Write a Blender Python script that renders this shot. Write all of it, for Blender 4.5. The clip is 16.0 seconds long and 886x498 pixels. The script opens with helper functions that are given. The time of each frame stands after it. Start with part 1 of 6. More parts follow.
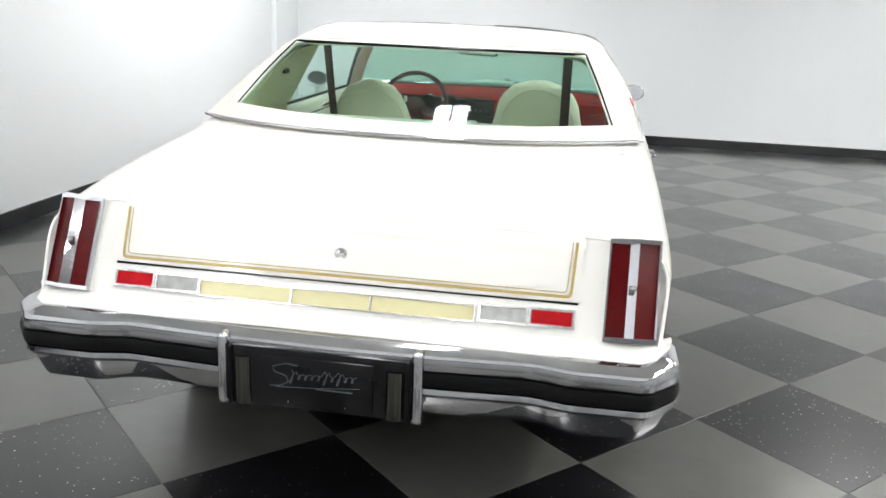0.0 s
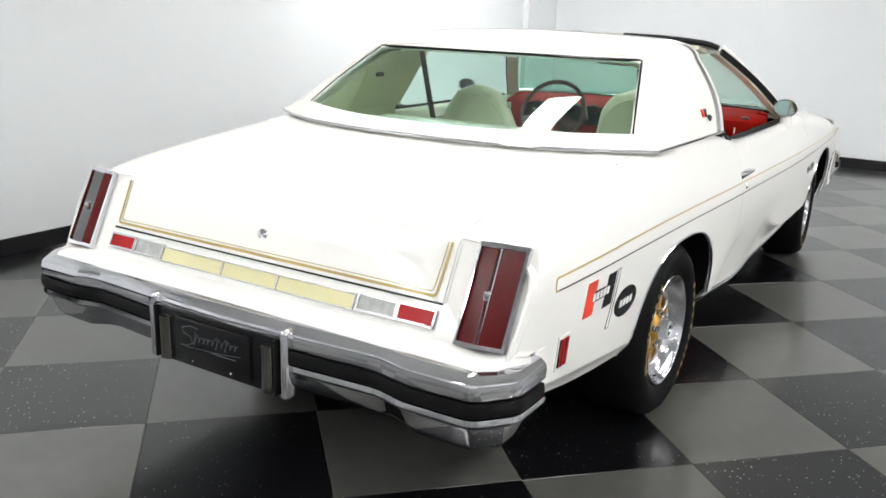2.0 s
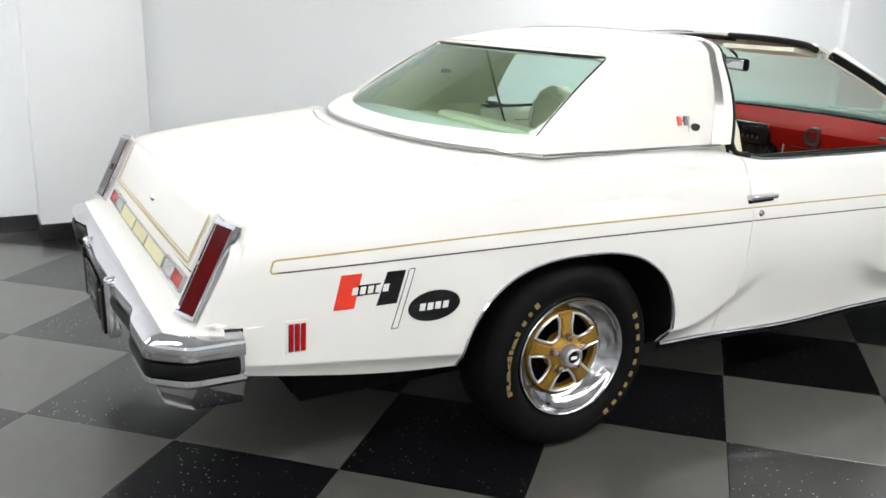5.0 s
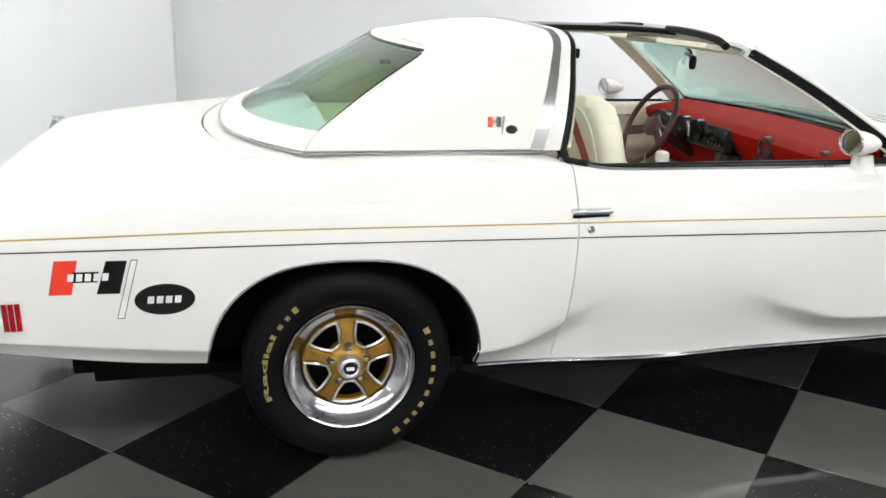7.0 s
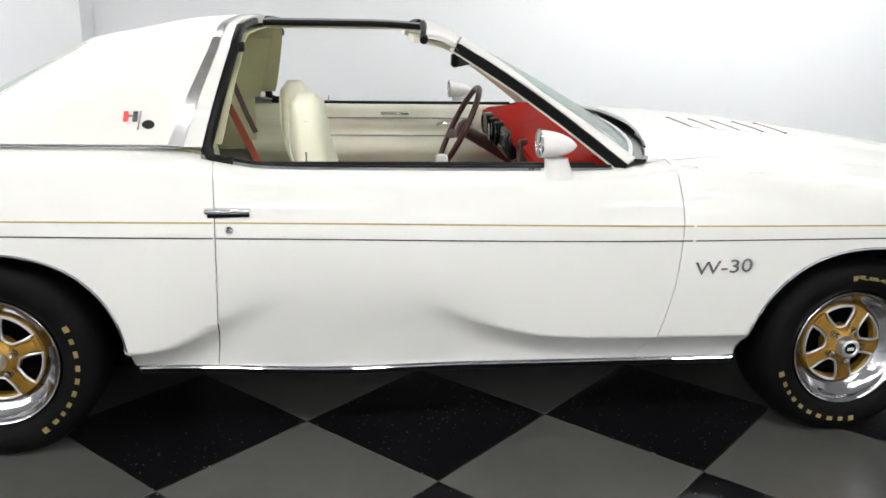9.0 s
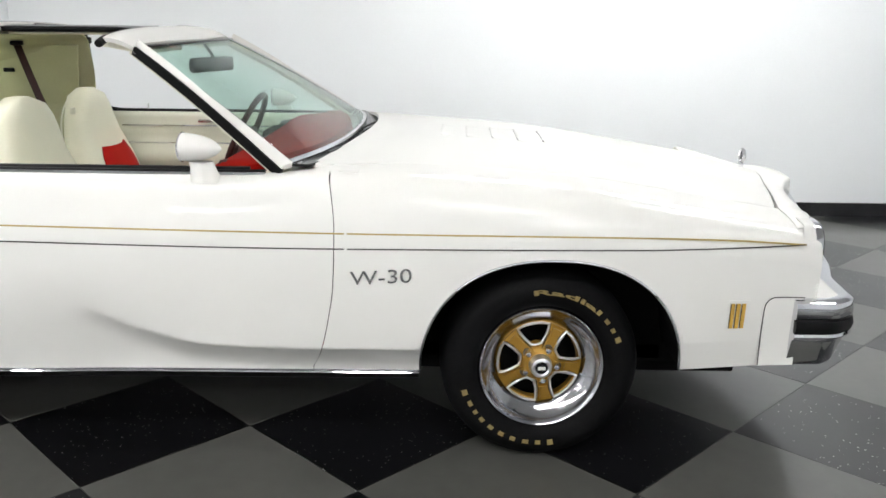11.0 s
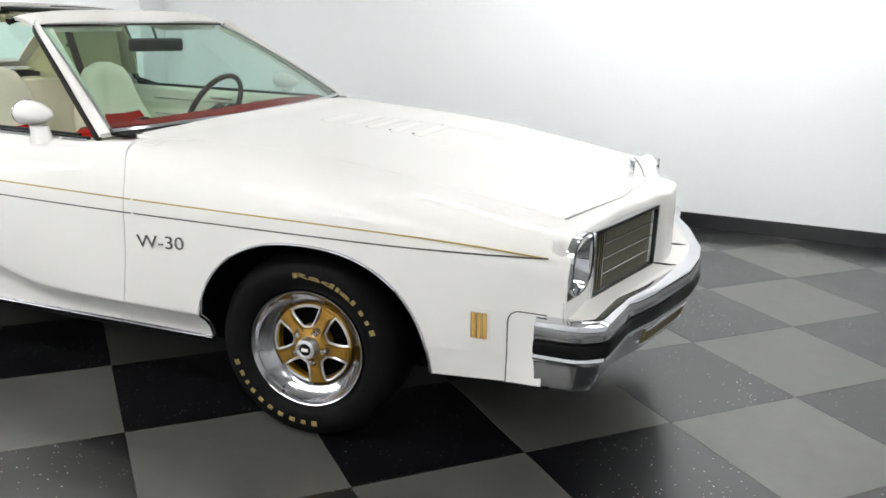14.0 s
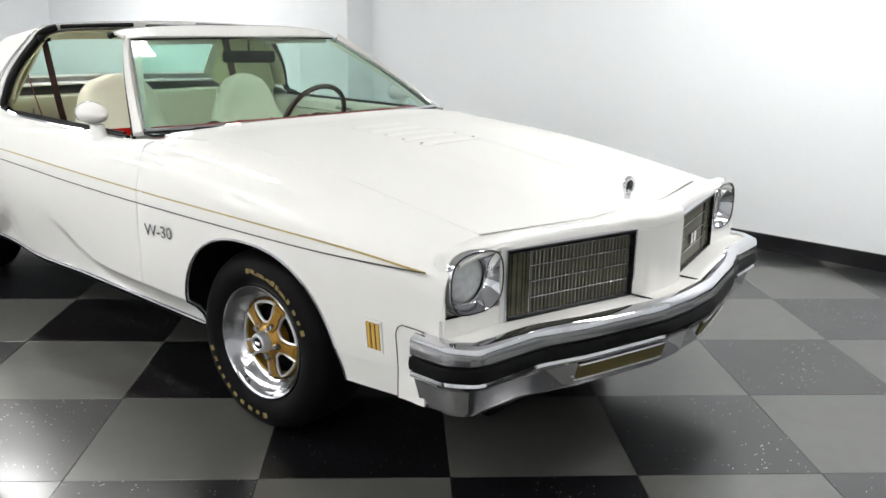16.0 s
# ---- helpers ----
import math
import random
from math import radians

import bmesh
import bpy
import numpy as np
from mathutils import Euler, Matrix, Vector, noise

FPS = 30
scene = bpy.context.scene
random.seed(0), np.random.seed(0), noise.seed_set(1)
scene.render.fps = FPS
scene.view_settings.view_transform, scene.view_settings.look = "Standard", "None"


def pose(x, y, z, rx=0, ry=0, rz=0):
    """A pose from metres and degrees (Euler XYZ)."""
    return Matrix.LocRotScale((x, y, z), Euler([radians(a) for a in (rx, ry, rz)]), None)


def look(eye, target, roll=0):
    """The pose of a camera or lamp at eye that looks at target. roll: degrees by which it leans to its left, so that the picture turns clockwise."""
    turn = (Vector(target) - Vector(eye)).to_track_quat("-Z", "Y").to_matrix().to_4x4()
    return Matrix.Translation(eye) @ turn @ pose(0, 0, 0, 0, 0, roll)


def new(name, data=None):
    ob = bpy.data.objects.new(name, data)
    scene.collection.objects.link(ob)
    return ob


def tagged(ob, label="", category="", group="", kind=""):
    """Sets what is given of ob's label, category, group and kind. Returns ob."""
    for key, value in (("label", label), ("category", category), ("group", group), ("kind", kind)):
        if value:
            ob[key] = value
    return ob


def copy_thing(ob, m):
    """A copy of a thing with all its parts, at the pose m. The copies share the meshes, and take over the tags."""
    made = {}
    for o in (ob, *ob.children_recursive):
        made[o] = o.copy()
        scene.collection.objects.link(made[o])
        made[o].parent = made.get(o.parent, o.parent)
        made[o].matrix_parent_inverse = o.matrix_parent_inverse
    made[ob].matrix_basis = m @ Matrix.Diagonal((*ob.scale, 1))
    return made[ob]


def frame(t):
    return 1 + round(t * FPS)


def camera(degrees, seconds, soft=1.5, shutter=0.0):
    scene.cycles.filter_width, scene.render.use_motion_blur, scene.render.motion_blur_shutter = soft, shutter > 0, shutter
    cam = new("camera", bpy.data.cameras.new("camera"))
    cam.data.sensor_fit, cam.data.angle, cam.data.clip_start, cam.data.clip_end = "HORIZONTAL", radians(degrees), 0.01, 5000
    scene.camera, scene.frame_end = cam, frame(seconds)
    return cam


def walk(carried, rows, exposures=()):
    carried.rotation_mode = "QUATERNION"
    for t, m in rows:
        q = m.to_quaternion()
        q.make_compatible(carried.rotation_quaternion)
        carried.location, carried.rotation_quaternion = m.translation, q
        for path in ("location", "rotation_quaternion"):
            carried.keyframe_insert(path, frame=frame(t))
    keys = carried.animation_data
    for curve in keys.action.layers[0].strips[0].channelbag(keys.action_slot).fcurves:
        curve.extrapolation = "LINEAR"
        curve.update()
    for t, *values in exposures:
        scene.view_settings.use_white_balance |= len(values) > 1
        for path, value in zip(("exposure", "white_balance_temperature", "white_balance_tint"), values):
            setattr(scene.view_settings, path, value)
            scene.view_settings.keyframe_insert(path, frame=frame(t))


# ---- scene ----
cam = camera(54.4, 16.0, soft=1.6)
PATH = [
    (0, (0.654, -3.464, 1.483), (0.353, -1.564, 0.937), 2.4),
    (0.5, (0.961, -3.431, 1.492), (0.488, -1.566, 0.944), 2.3),
    (1, (1.278, -3.326, 1.478), (0.599, -1.524, 0.939), 2.0),
    (1.5, (1.56, -3.205, 1.472), (0.698, -1.482, 0.936), 2.0),
    (2, (1.834, -3.063, 1.471), (0.809, -1.431, 0.937), 1.8),
    (2.5, (2.119, -2.882, 1.458), (0.933, -1.359, 0.935), 1.6),
    (3, (2.371, -2.682, 1.459), (1.047, -1.277, 0.936), 1.5),
    (5.5, (3.229, -1.386, 1.462), (1.472, -0.599, 0.919), 1.5),
    (6, (3.34, -1.031, 1.467), (1.528, -0.384, 0.92), 1.4),
    (6.5, (3.41, -0.688, 1.478), (1.566, -0.149, 0.921), 1.4),
    (7, (3.451, -0.321, 1.491), (1.587, 0.123, 0.919), 1.6),
    (7.5, (3.494, 0.063, 1.49), (1.611, 0.419, 0.917), 1.5),
    (8, (3.502, 0.371, 1.47), (1.612, 0.702, 0.908), 2.1),
    (8.5, (3.532, 0.778, 1.479), (1.63, 1.023, 0.912), 1.7),
    (9, (3.551, 1.172, 1.452), (1.635, 1.345, 0.902), 1.0),
    (9.5, (3.545, 1.537, 1.452), (1.625, 1.654, 0.902), 0.7),
    (10, (3.535, 1.938, 1.409), (1.606, 1.973, 0.884), 0.3),
    (12.5, (3.505, 3.295, 1.435), (1.589, 3.105, 0.894), 1.9),
    (13, (3.44, 3.607, 1.431), (1.545, 3.259, 0.891), 2.1),
    (13.5, (3.358, 3.92, 1.432), (1.502, 3.401, 0.895), 2.0),
    (14, (3.249, 4.207, 1.438), (1.45, 3.52, 0.899), 1.9),
    (14.5, (3.112, 4.487, 1.439), (1.387, 3.629, 0.901), 1.8),
    (15, (2.942, 4.734, 1.421), (1.306, 3.712, 0.893), 1.5),
    (15.5, (2.756, 4.994, 1.418), (1.227, 3.812, 0.901), 1.0),
    (16, (2.55, 5.219, 1.424), (1.129, 3.908, 0.911), 0.9),
]
walk(cam, [(t, look(eye, target, roll)) for t, eye, target, roll in PATH], exposures=[(0.0, 0.12), (3.0, 0.03), (6.0, 0.0), (16.0, 0.0)])

# ---- world and lamps: a closed room, lit by ceiling fluorescents ----
LAMP, SIDE_LAMP = 28.0, 46.0
world = bpy.data.worlds.new("world")
scene.world = world
world.use_nodes = True
world.node_tree.nodes["Background"].inputs[0].default_value = (0.8, 0.85, 0.9, 1)
world.node_tree.nodes["Background"].inputs[1].default_value = 0.05


# ---- materials ----
def material(name, color, rough=0.5, metal=0.0, coat=0.0, grain=0.0, grain_size=200.0, stain=0.0, stain_size=6.0, bump=0.0, emit=0.0, spec=0.5, rough_var=0.0, world_space=False):
    """A principled surface with fine grain, broad stains and bump."""
    m = bpy.data.materials.new(name)
    m.use_nodes = True
    nt = m.node_tree
    b = nt.nodes["Principled BSDF"]
    b.inputs["Base Color"].default_value = (*color, 1)
    b.inputs["Roughness"].default_value = rough
    b.inputs["Metallic"].default_value = metal
    b.inputs["Specular IOR Level"].default_value = spec
    b.inputs["Coat Weight"].default_value = coat
    b.inputs["Coat Roughness"].default_value = 0.05
    if emit:
        b.inputs["Emission Color"].default_value = (*color, 1)
        b.inputs["Emission Strength"].default_value = emit
    if grain or stain or bump or rough_var:
        tc = nt.nodes.new("ShaderNodeNewGeometry" if world_space else "ShaderNodeTexCoord")
        at = tc.outputs["Position" if world_space else "Object"]
        fine = nt.nodes.new("ShaderNodeTexNoise")
        fine.inputs["Scale"].default_value = grain_size
        fine.inputs["Detail"].default_value = 3
        broad = nt.nodes.new("ShaderNodeTexNoise")
        broad.inputs["Scale"].default_value = stain_size
        broad.inputs["Detail"].default_value = 4
        nt.links.new(at, fine.inputs["Vector"])
        nt.links.new(at, broad.inputs["Vector"])
        prev = None
        for tex, amount in ((fine, grain), (broad, stain)):
            if not amount:
                continue
            mix = nt.nodes.new("ShaderNodeMix")
            mix.data_type, mix.blend_type = "RGBA", "MULTIPLY"
            ramp = nt.nodes.new("ShaderNodeMapRange")
            ramp.inputs["From Min"].default_value, ramp.inputs["From Max"].default_value = 0.3, 0.7
            ramp.inputs["To Min"].default_value, ramp.inputs["To Max"].default_value = 1 - amount, 1.0
            nt.links.new(tex.outputs["Fac"], ramp.inputs["Value"])
            mix.inputs["Factor"].default_value = 1
            if prev is None:
                mix.inputs["A"].default_value = (*color, 1)
            else:
                nt.links.new(prev, mix.inputs["A"])
            nt.links.new(ramp.outputs["Result"], mix.inputs["B"])
            prev = mix.outputs["Result"]
        if prev is not None:
            nt.links.new(prev, b.inputs["Base Color"])
        if rough_var:
            rr = nt.nodes.new("ShaderNodeMapRange")
            rr.inputs["From Min"].default_value, rr.inputs["From Max"].default_value = 0.35, 0.65
            rr.inputs["To Min"].default_value, rr.inputs["To Max"].default_value = max(0.01, rough - rough_var), rough + rough_var
            nt.links.new(broad.outputs["Fac"], rr.inputs["Value"])
            nt.links.new(rr.outputs["Result"], b.inputs["Roughness"])
        if bump:
            bp = nt.nodes.new("ShaderNodeBump")
            bp.inputs["Strength"].default_value = 0.4
            bp.inputs["Distance"].default_value = bump
            nt.links.new(fine.outputs["Fac"], bp.inputs["Height"])
            nt.links.new(bp.outputs["Normal"], b.inputs["Normal"])
    return m


def glass(name, tint, rough=0.0):
    """A thin tinted pane: clear straight through, with a reflection by Fresnel."""
    m = bpy.data.materials.new(name)
    m.use_nodes = True
    nt = m.node_tree
    nt.nodes.remove(nt.nodes["Principled BSDF"])
    clear = nt.nodes.new("ShaderNodeBsdfTransparent")
    clear.inputs[0].default_value = (*tint, 1)
    gloss = nt.nodes.new("ShaderNodeBsdfGlossy")
    gloss.inputs["Roughness"].default_value = rough
    edge = nt.nodes.new("ShaderNodeLayerWeight")
    edge.inputs["Blend"].default_value = 0.5
    power = nt.nodes.new("ShaderNodeMath")
    power.operation = "POWER"
    power.inputs[1].default_value = 5
    fres = nt.nodes.new("ShaderNodeMath")
    fres.operation = "MULTIPLY_ADD"
    fres.inputs[1].default_value, fres.inputs[2].default_value = 0.7, 0.04
    nt.links.new(edge.outputs["Facing"], power.inputs[0])
    nt.links.new(power.outputs[0], fres.inputs[0])
    mix = nt.nodes.new("ShaderNodeMixShader")
    nt.links.new(fres.outputs[0], mix.inputs[0])
    nt.links.new(clear.outputs[0], mix.inputs[1])
    nt.links.new(gloss.outputs[0], mix.inputs[2])
    nt.links.new(mix.outputs[0], nt.nodes["Material Output"].inputs[0])
    return m


def tile_material(name, color, chips):
    """Polished vinyl tile: marbling, scuffs and, on dark tiles, pale chips; each tile a little different."""
    m = material(name, color, rough=0.30, coat=0.45, spec=0.45, stain=0.17, stain_size=4.0, grain=0.12, grain_size=14, rough_var=0.02, world_space=True)
    nt = m.node_tree
    b = nt.nodes["Principled BSDF"]
    b.inputs["Coat Roughness"].default_value = 0.13
    src = b.inputs["Base Color"].links[0].from_socket
    info = nt.nodes.new("ShaderNodeObjectInfo")
    vary = nt.nodes.new("ShaderNodeMapRange")
    vary.inputs["To Min"].default_value, vary.inputs["To Max"].default_value = 0.85, 1.12
    nt.links.new(info.outputs["Random"], vary.inputs["Value"])
    mul = nt.nodes.new("ShaderNodeMix")
    mul.data_type, mul.blend_type = "RGBA", "MULTIPLY"
    mul.inputs["Factor"].default_value = 1
    nt.links.new(src, mul.inputs["A"])
    nt.links.new(vary.outputs["Result"], mul.inputs["B"])
    out = mul.outputs["Result"]
    if chips:
        geo = nt.nodes.new("ShaderNodeNewGeometry")
        vor = nt.nodes.new("ShaderNodeTexVoronoi")
        vor.inputs["Scale"].default_value = 46
        big = nt.nodes.new("ShaderNodeTexNoise")
        big.inputs["Scale"].default_value = 2.2
        nt.links.new(geo.outputs["Position"], vor.inputs["Vector"])
        nt.links.new(geo.outputs["Position"], big.inputs["Vector"])
        lim = nt.nodes.new("ShaderNodeMapRange")
        lim.inputs["From Min"].default_value, lim.inputs["From Max"].default_value = 0.42, 0.66
        lim.inputs["To Min"].default_value, lim.inputs["To Max"].default_value = 0.08, 0.15
        nt.links.new(big.outputs["Fac"], lim.inputs["Value"])
        fray = nt.nodes.new("ShaderNodeTexNoise")
        fray.inputs["Scale"].default_value = 120
        nt.links.new(geo.outputs["Position"], fray.inputs["Vector"])
        wob = nt.nodes.new("ShaderNodeMath")
        wob.operation = "MULTIPLY_ADD"
        wob.inputs[1].default_value = 0.32
        nt.links.new(fray.outputs["Fac"], wob.inputs[0])
        off = nt.nodes.new("ShaderNodeMath")
        off.operation = "SUBTRACT"
        off.inputs[1].default_value = 0.15
        nt.links.new(vor.outputs["Distance"], off.inputs[0])
        nt.links.new(off.outputs[0], wob.inputs[2])
        less = nt.nodes.new("ShaderNodeMath")
        less.operation = "LESS_THAN"
        nt.links.new(wob.outputs[0], less.inputs[0])
        nt.links.new(lim.outputs["Result"], less.inputs[1])
        mix = nt.nodes.new("ShaderNodeMix")
        mix.data_type = "RGBA"
        nt.links.new(less.outputs[0], mix.inputs["Factor"])
        nt.links.new(out, mix.inputs["A"])
        mix.inputs["B"].default_value = (0.42, 0.42, 0.40, 1)
        out = mix.outputs["Result"]
    nt.links.new(out, b.inputs["Base Color"])
    return m


PAINT = material("white_paint", (0.77, 0.76, 0.732), rough=0.5, spec=0.15, coat=0.5, stain=0.02, stain_size=3)
VINYL = material("cream_vinyl_roof", (0.79, 0.78, 0.725), rough=0.5, grain=0.08, grain_size=500, stain=0.05, stain_size=5, bump=0.0006)
CHROME = material("chrome", (0.68, 0.68, 0.71), rough=0.05, metal=1, rough_var=0.03, stain=0.06, stain_size=20)
RIM = material("bright_rim", (0.44, 0.44, 0.46), rough=0.16, metal=1, rough_var=0.03, stain=0.1, stain_size=15)
DULL = material("brushed_steel", (0.55, 0.55, 0.55), rough=0.25, metal=1, stain=0.2, stain_size=30)
RUBBER = material("black_rubber", (0.006, 0.006, 0.0065), rough=0.45, spec=0.14, grain=0.2, bump=0.0004)
TYRE = material("tyre_rubber", (0.006, 0.006, 0.0065), rough=0.6, spec=0.08, grain=0.3, grain_size=120, stain=0.3, stain_size=12, bump=0.0006)
GOLD = material("gold_wheel_paint", (0.36, 0.20, 0.03), rough=0.30, metal=0.55, stain=0.15, stain_size=25)
GOLDLINE = material("gold_stripe", (0.42, 0.31, 0.10), rough=0.35, stain=0.1)
BLACKLINE = material("black_stripe", (0.05, 0.045, 0.04), rough=0.4, stain=0.1)
BLACK = material("black_gloss", (0.008, 0.008, 0.009), rough=0.2, spec=0.25, stain=0.2)
DARK = material("underbody_black", (0.005, 0.005, 0.005), rough=0.8, spec=0.1, grain=0.3, stain=0.3)
REDLENS = material("red_lens", (0.42, 0.008, 0.012), rough=0.2, spec=0.12, stain=0.25, stain_size=18)
DARKRED = material("dark_red_lens", (0.085, 0.003, 0.004), rough=0.18, coat=0.0, spec=0.12, stain=0.25, stain_size=18)
CLEARLENS = material("clear_lens", (0.40, 0.41, 0.40), rough=0.12, coat=0.5, stain=0.3, stain_size=30, bump=0.001, grain_size=150)
HEADLENS = material("headlamp_glass", (0.66, 0.68, 0.68), rough=0.08, coat=1, stain=0.25, stain_size=40, bump=0.0012, grain_size=120)
SMOKED = material("smoked_parking_lens", (0.13, 0.122, 0.075), rough=0.15, spec=0.5, stain=0.6, stain_size=14)
# chrome with its dark reflections put into the colour
SHADECHROME = material("shaded_chrome", (0.16, 0.155, 0.14), rough=0.12, metal=1, stain=0.2, stain_size=20)
LINING = material("olive_cream_lining", (0.57, 0.555, 0.355), rough=0.6, grain=0.08, stain=0.12, bump=0.0005)
AMBER = material("amber_lens", (0.70, 0.43, 0.09), rough=0.15, coat=1, stain=0.15, stain_size=40)
YELLOW = material("pale_gold_panel", (0.62, 0.58, 0.33), rough=0.35, stain=0.06, stain_size=10)
GRILLE = material("grille_gold_grey", (0.18, 0.175, 0.13), rough=0.35, metal=0.4, stain=0.15, stain_size=30)
GLASS = glass("tinted_glass", (0.80, 0.935, 0.885))
SEAT = material("white_vinyl_seat", (0.82, 0.795, 0.63), rough=0.42, grain=0.05, grain_size=300, stain=0.06, stain_size=6, bump=0.0006)
TRIMW = material("cream_interior_trim", (0.80, 0.78, 0.655), rough=0.5, grain=0.06, stain=0.08, bump=0.0004)
RED = material("red_dash_vinyl", (0.44, 0.012, 0.008), spec=0.03, rough=0.5, grain=0.12, grain_size=250, stain=0.12, bump=0.0006)
DASHRED = material("dark_red_dash_vinyl", (0.36, 0.012, 0.008), spec=0.02, rough=0.55, grain=0.12, grain_size=250, stain=0.15, bump=0.0006)
CARPET = material("red_carpet", (0.30, 0.018, 0.015), rough=0.95, grain=0.5, grain_size=400, stain=0.2, bump=0.003)
MAROON = material("maroon_plastic", (0.055, 0.014, 0.013), rough=0.35, stain=0.1)
# the red webbing again, with backlit shade put into its colour
SHADEBELT = material("backlit_red_belt_webbing", (0.045, 0.010, 0.008), rough=0.7, grain=0.3, grain_size=600)
REDBELT = material("red_belt_webbing", (0.26, 0.055, 0.028), rough=0.7, grain=0.3, grain_size=600)
LETTER = material("raised_gold_lettering", (0.27, 0.20, 0.07), rough=0.6, stain=0.3, stain_size=60)
WALLW = material("white_wall_paint", (0.88, 0.90, 0.915), rough=0.55, grain=0.02, grain_size=90, stain=0.03, stain_size=0.8, bump=0.0006)
CEILW = material("grey_ceiling_paint", (0.82, 0.82, 0.82), rough=0.8, grain=0.04, stain=0.05, stain_size=1.0)
BASEB = material("black_gloss_baseboard", (0.012, 0.012, 0.014), rough=0.22, coat=0.2, stain=0.3, stain_size=3)
TUBE = material("lamp_diffuser", (0.985, 0.985, 0.975), rough=0.4, emit=LAMP)
BRIGHTTUBE = material("bright_lamp_diffuser", (0.985, 0.985, 0.975), rough=0.4, emit=SIDE_LAMP)
HOUSING = material("lamp_housing", (0.7, 0.7, 0.7), rough=0.5)
LIGHT_TILE = tile_material("grey_tile", (0.100, 0.100, 0.091), False)
DARK_TILE = tile_material("black_tile", (0.004, 0.004, 0.005), True)
GROUT = material("tile_joint", (0.06, 0.06, 0.055), rough=0.6, grain=0.2)
SILVER = material("bright_lettering", (0.82, 0.82, 0.84), rough=0.28, metal=1, stain=0.1, stain_size=40)
LETTERSIDE = material("grey_letter_side", (0.24, 0.24, 0.24), rough=0.4, stain=0.1)
SLOT = material("olive_gold_slot", (0.12, 0.095, 0.022), rough=0.5, stain=0.2, stain_size=20)
REDMARK = material("red_mark", (0.72, 0.045, 0.02), rough=0.3)
WHITEMARK = material("white_mark", (0.8, 0.8, 0.78), rough=0.35)
GREYMARK = material("grey_script", (0.075, 0.085, 0.10), rough=0.4)


# ---- building helpers ----
def thing(name, label, category, loc=(0, 0, 0), group="", kind=""):
    ob = new(name)
    ob.location = loc
    return tagged(ob, label, category, group, kind)


def part(name, shape, mat, parent=None, label="", loc=None, smooth=True):
    """Links a bmesh or a mesh as one object under a thing or a part."""
    if isinstance(shape, bmesh.types.BMesh):
        me = bpy.data.meshes.new(name)
        shape.normal_update()
        shape.to_mesh(me)
        shape.free()
        if smooth:
            me.set_sharp_from_angle(angle=radians(38))
    else:
        me = shape
        me.name = name
    if not me.materials:
        me.materials.append(mat)
    ob = new(name, me)
    if parent is not None:
        ob.parent = parent
    if loc is not None:
        ob.location = loc
    if label:
        ob["label"] = label
    return ob


def spline(*knots):
    """A monotone cubic through (at, value) pairs; flat outside."""
    xs, ys = np.array([k[0] for k in knots], float), np.array([k[1] for k in knots], float)
    h, dl = np.diff(xs), np.diff(ys) / np.diff(xs)
    m = np.zeros(len(xs))
    m[0], m[-1] = dl[0], dl[-1]
    for i in range(1, len(xs) - 1):
        if dl[i - 1] * dl[i] > 0:
            w1, w2 = 2 * h[i] + h[i - 1], h[i] + 2 * h[i - 1]
            m[i] = (w1 + w2) / (w1 / dl[i - 1] + w2 / dl[i])

    def at(x):
        x = np.clip(np.asarray(x, float), xs[0], xs[-1])
        i = np.clip(np.searchsorted(xs, x) - 1, 0, len(xs) - 2)
        t = (x - xs[i]) / h[i]
        return (2 * t**3 - 3 * t**2 + 1) * ys[i] + (t**3 - 2 * t**2 + t) * h[i] * m[i] + (-2 * t**3 + 3 * t**2) * ys[i + 1] + (t**3 - t**2) * h[i] * m[i + 1]

    return at


def step(a, b, x):
    t = np.clip((np.asarray(x, float) - a) / (b - a), 0, 1)
    return t * t * (3 - 2 * t)


def sheet(P, th, inside):
    """A panel with thickness th from a grid of points; inside: a point on its inner side."""
    P = np.asarray(P, float)
    n, m = P.shape[:2]
    du, dv = np.gradient(P, axis=0), np.gradient(P, axis=1)
    nor = np.cross(du, dv)
    nor /= np.linalg.norm(nor, axis=-1, keepdims=True) + 1e-12
    toward = np.asarray(inside, float) - P
    sign = 1 if (nor * toward).sum(-1).mean() < 0 else -1
    nor = nor * sign
    Q = P - nor * th
    verts = np.concatenate([P.reshape(-1, 3), Q.reshape(-1, 3)])
    idx = np.arange(n * m).reshape(n, m)
    faces, smooth = [], []
    for i in range(n - 1):
        for j in range(m - 1):
            q = [idx[i, j], idx[i + 1, j], idx[i + 1, j + 1], idx[i, j + 1]]
            if sign < 0:
                q.reverse()
            faces.append(q)
            faces.append([v + n * m for v in reversed(q)])
            smooth += [True, True]
    edge = [idx[i, 0] for i in range(n)] + [idx[-1, j] for j in range(1, m)] + [idx[i, -1] for i in range(n - 2, -1, -1)] + [idx[0, j] for j in range(m - 2, 0, -1)]
    base = len(verts)
    verts = np.concatenate([verts, verts[edge], verts[[e + n * m for e in edge]]])
    k = len(edge)
    for i in range(k):
        q = [base + i, base + (i + 1) % k, base + k + (i + 1) % k, base + k + i]
        if sign > 0:
            q.reverse()
        faces.append(q)
        smooth.append(False)
    me = bpy.data.meshes.new("sheet")
    me.from_pydata(verts.tolist(), [], [[int(v) for v in f] for f in faces])
    me.polygons.foreach_set("use_smooth", smooth)
    me.update()
    return me


def flip(P, sx):
    P = np.array(P, float)
    P[..., 0] *= sx
    return P


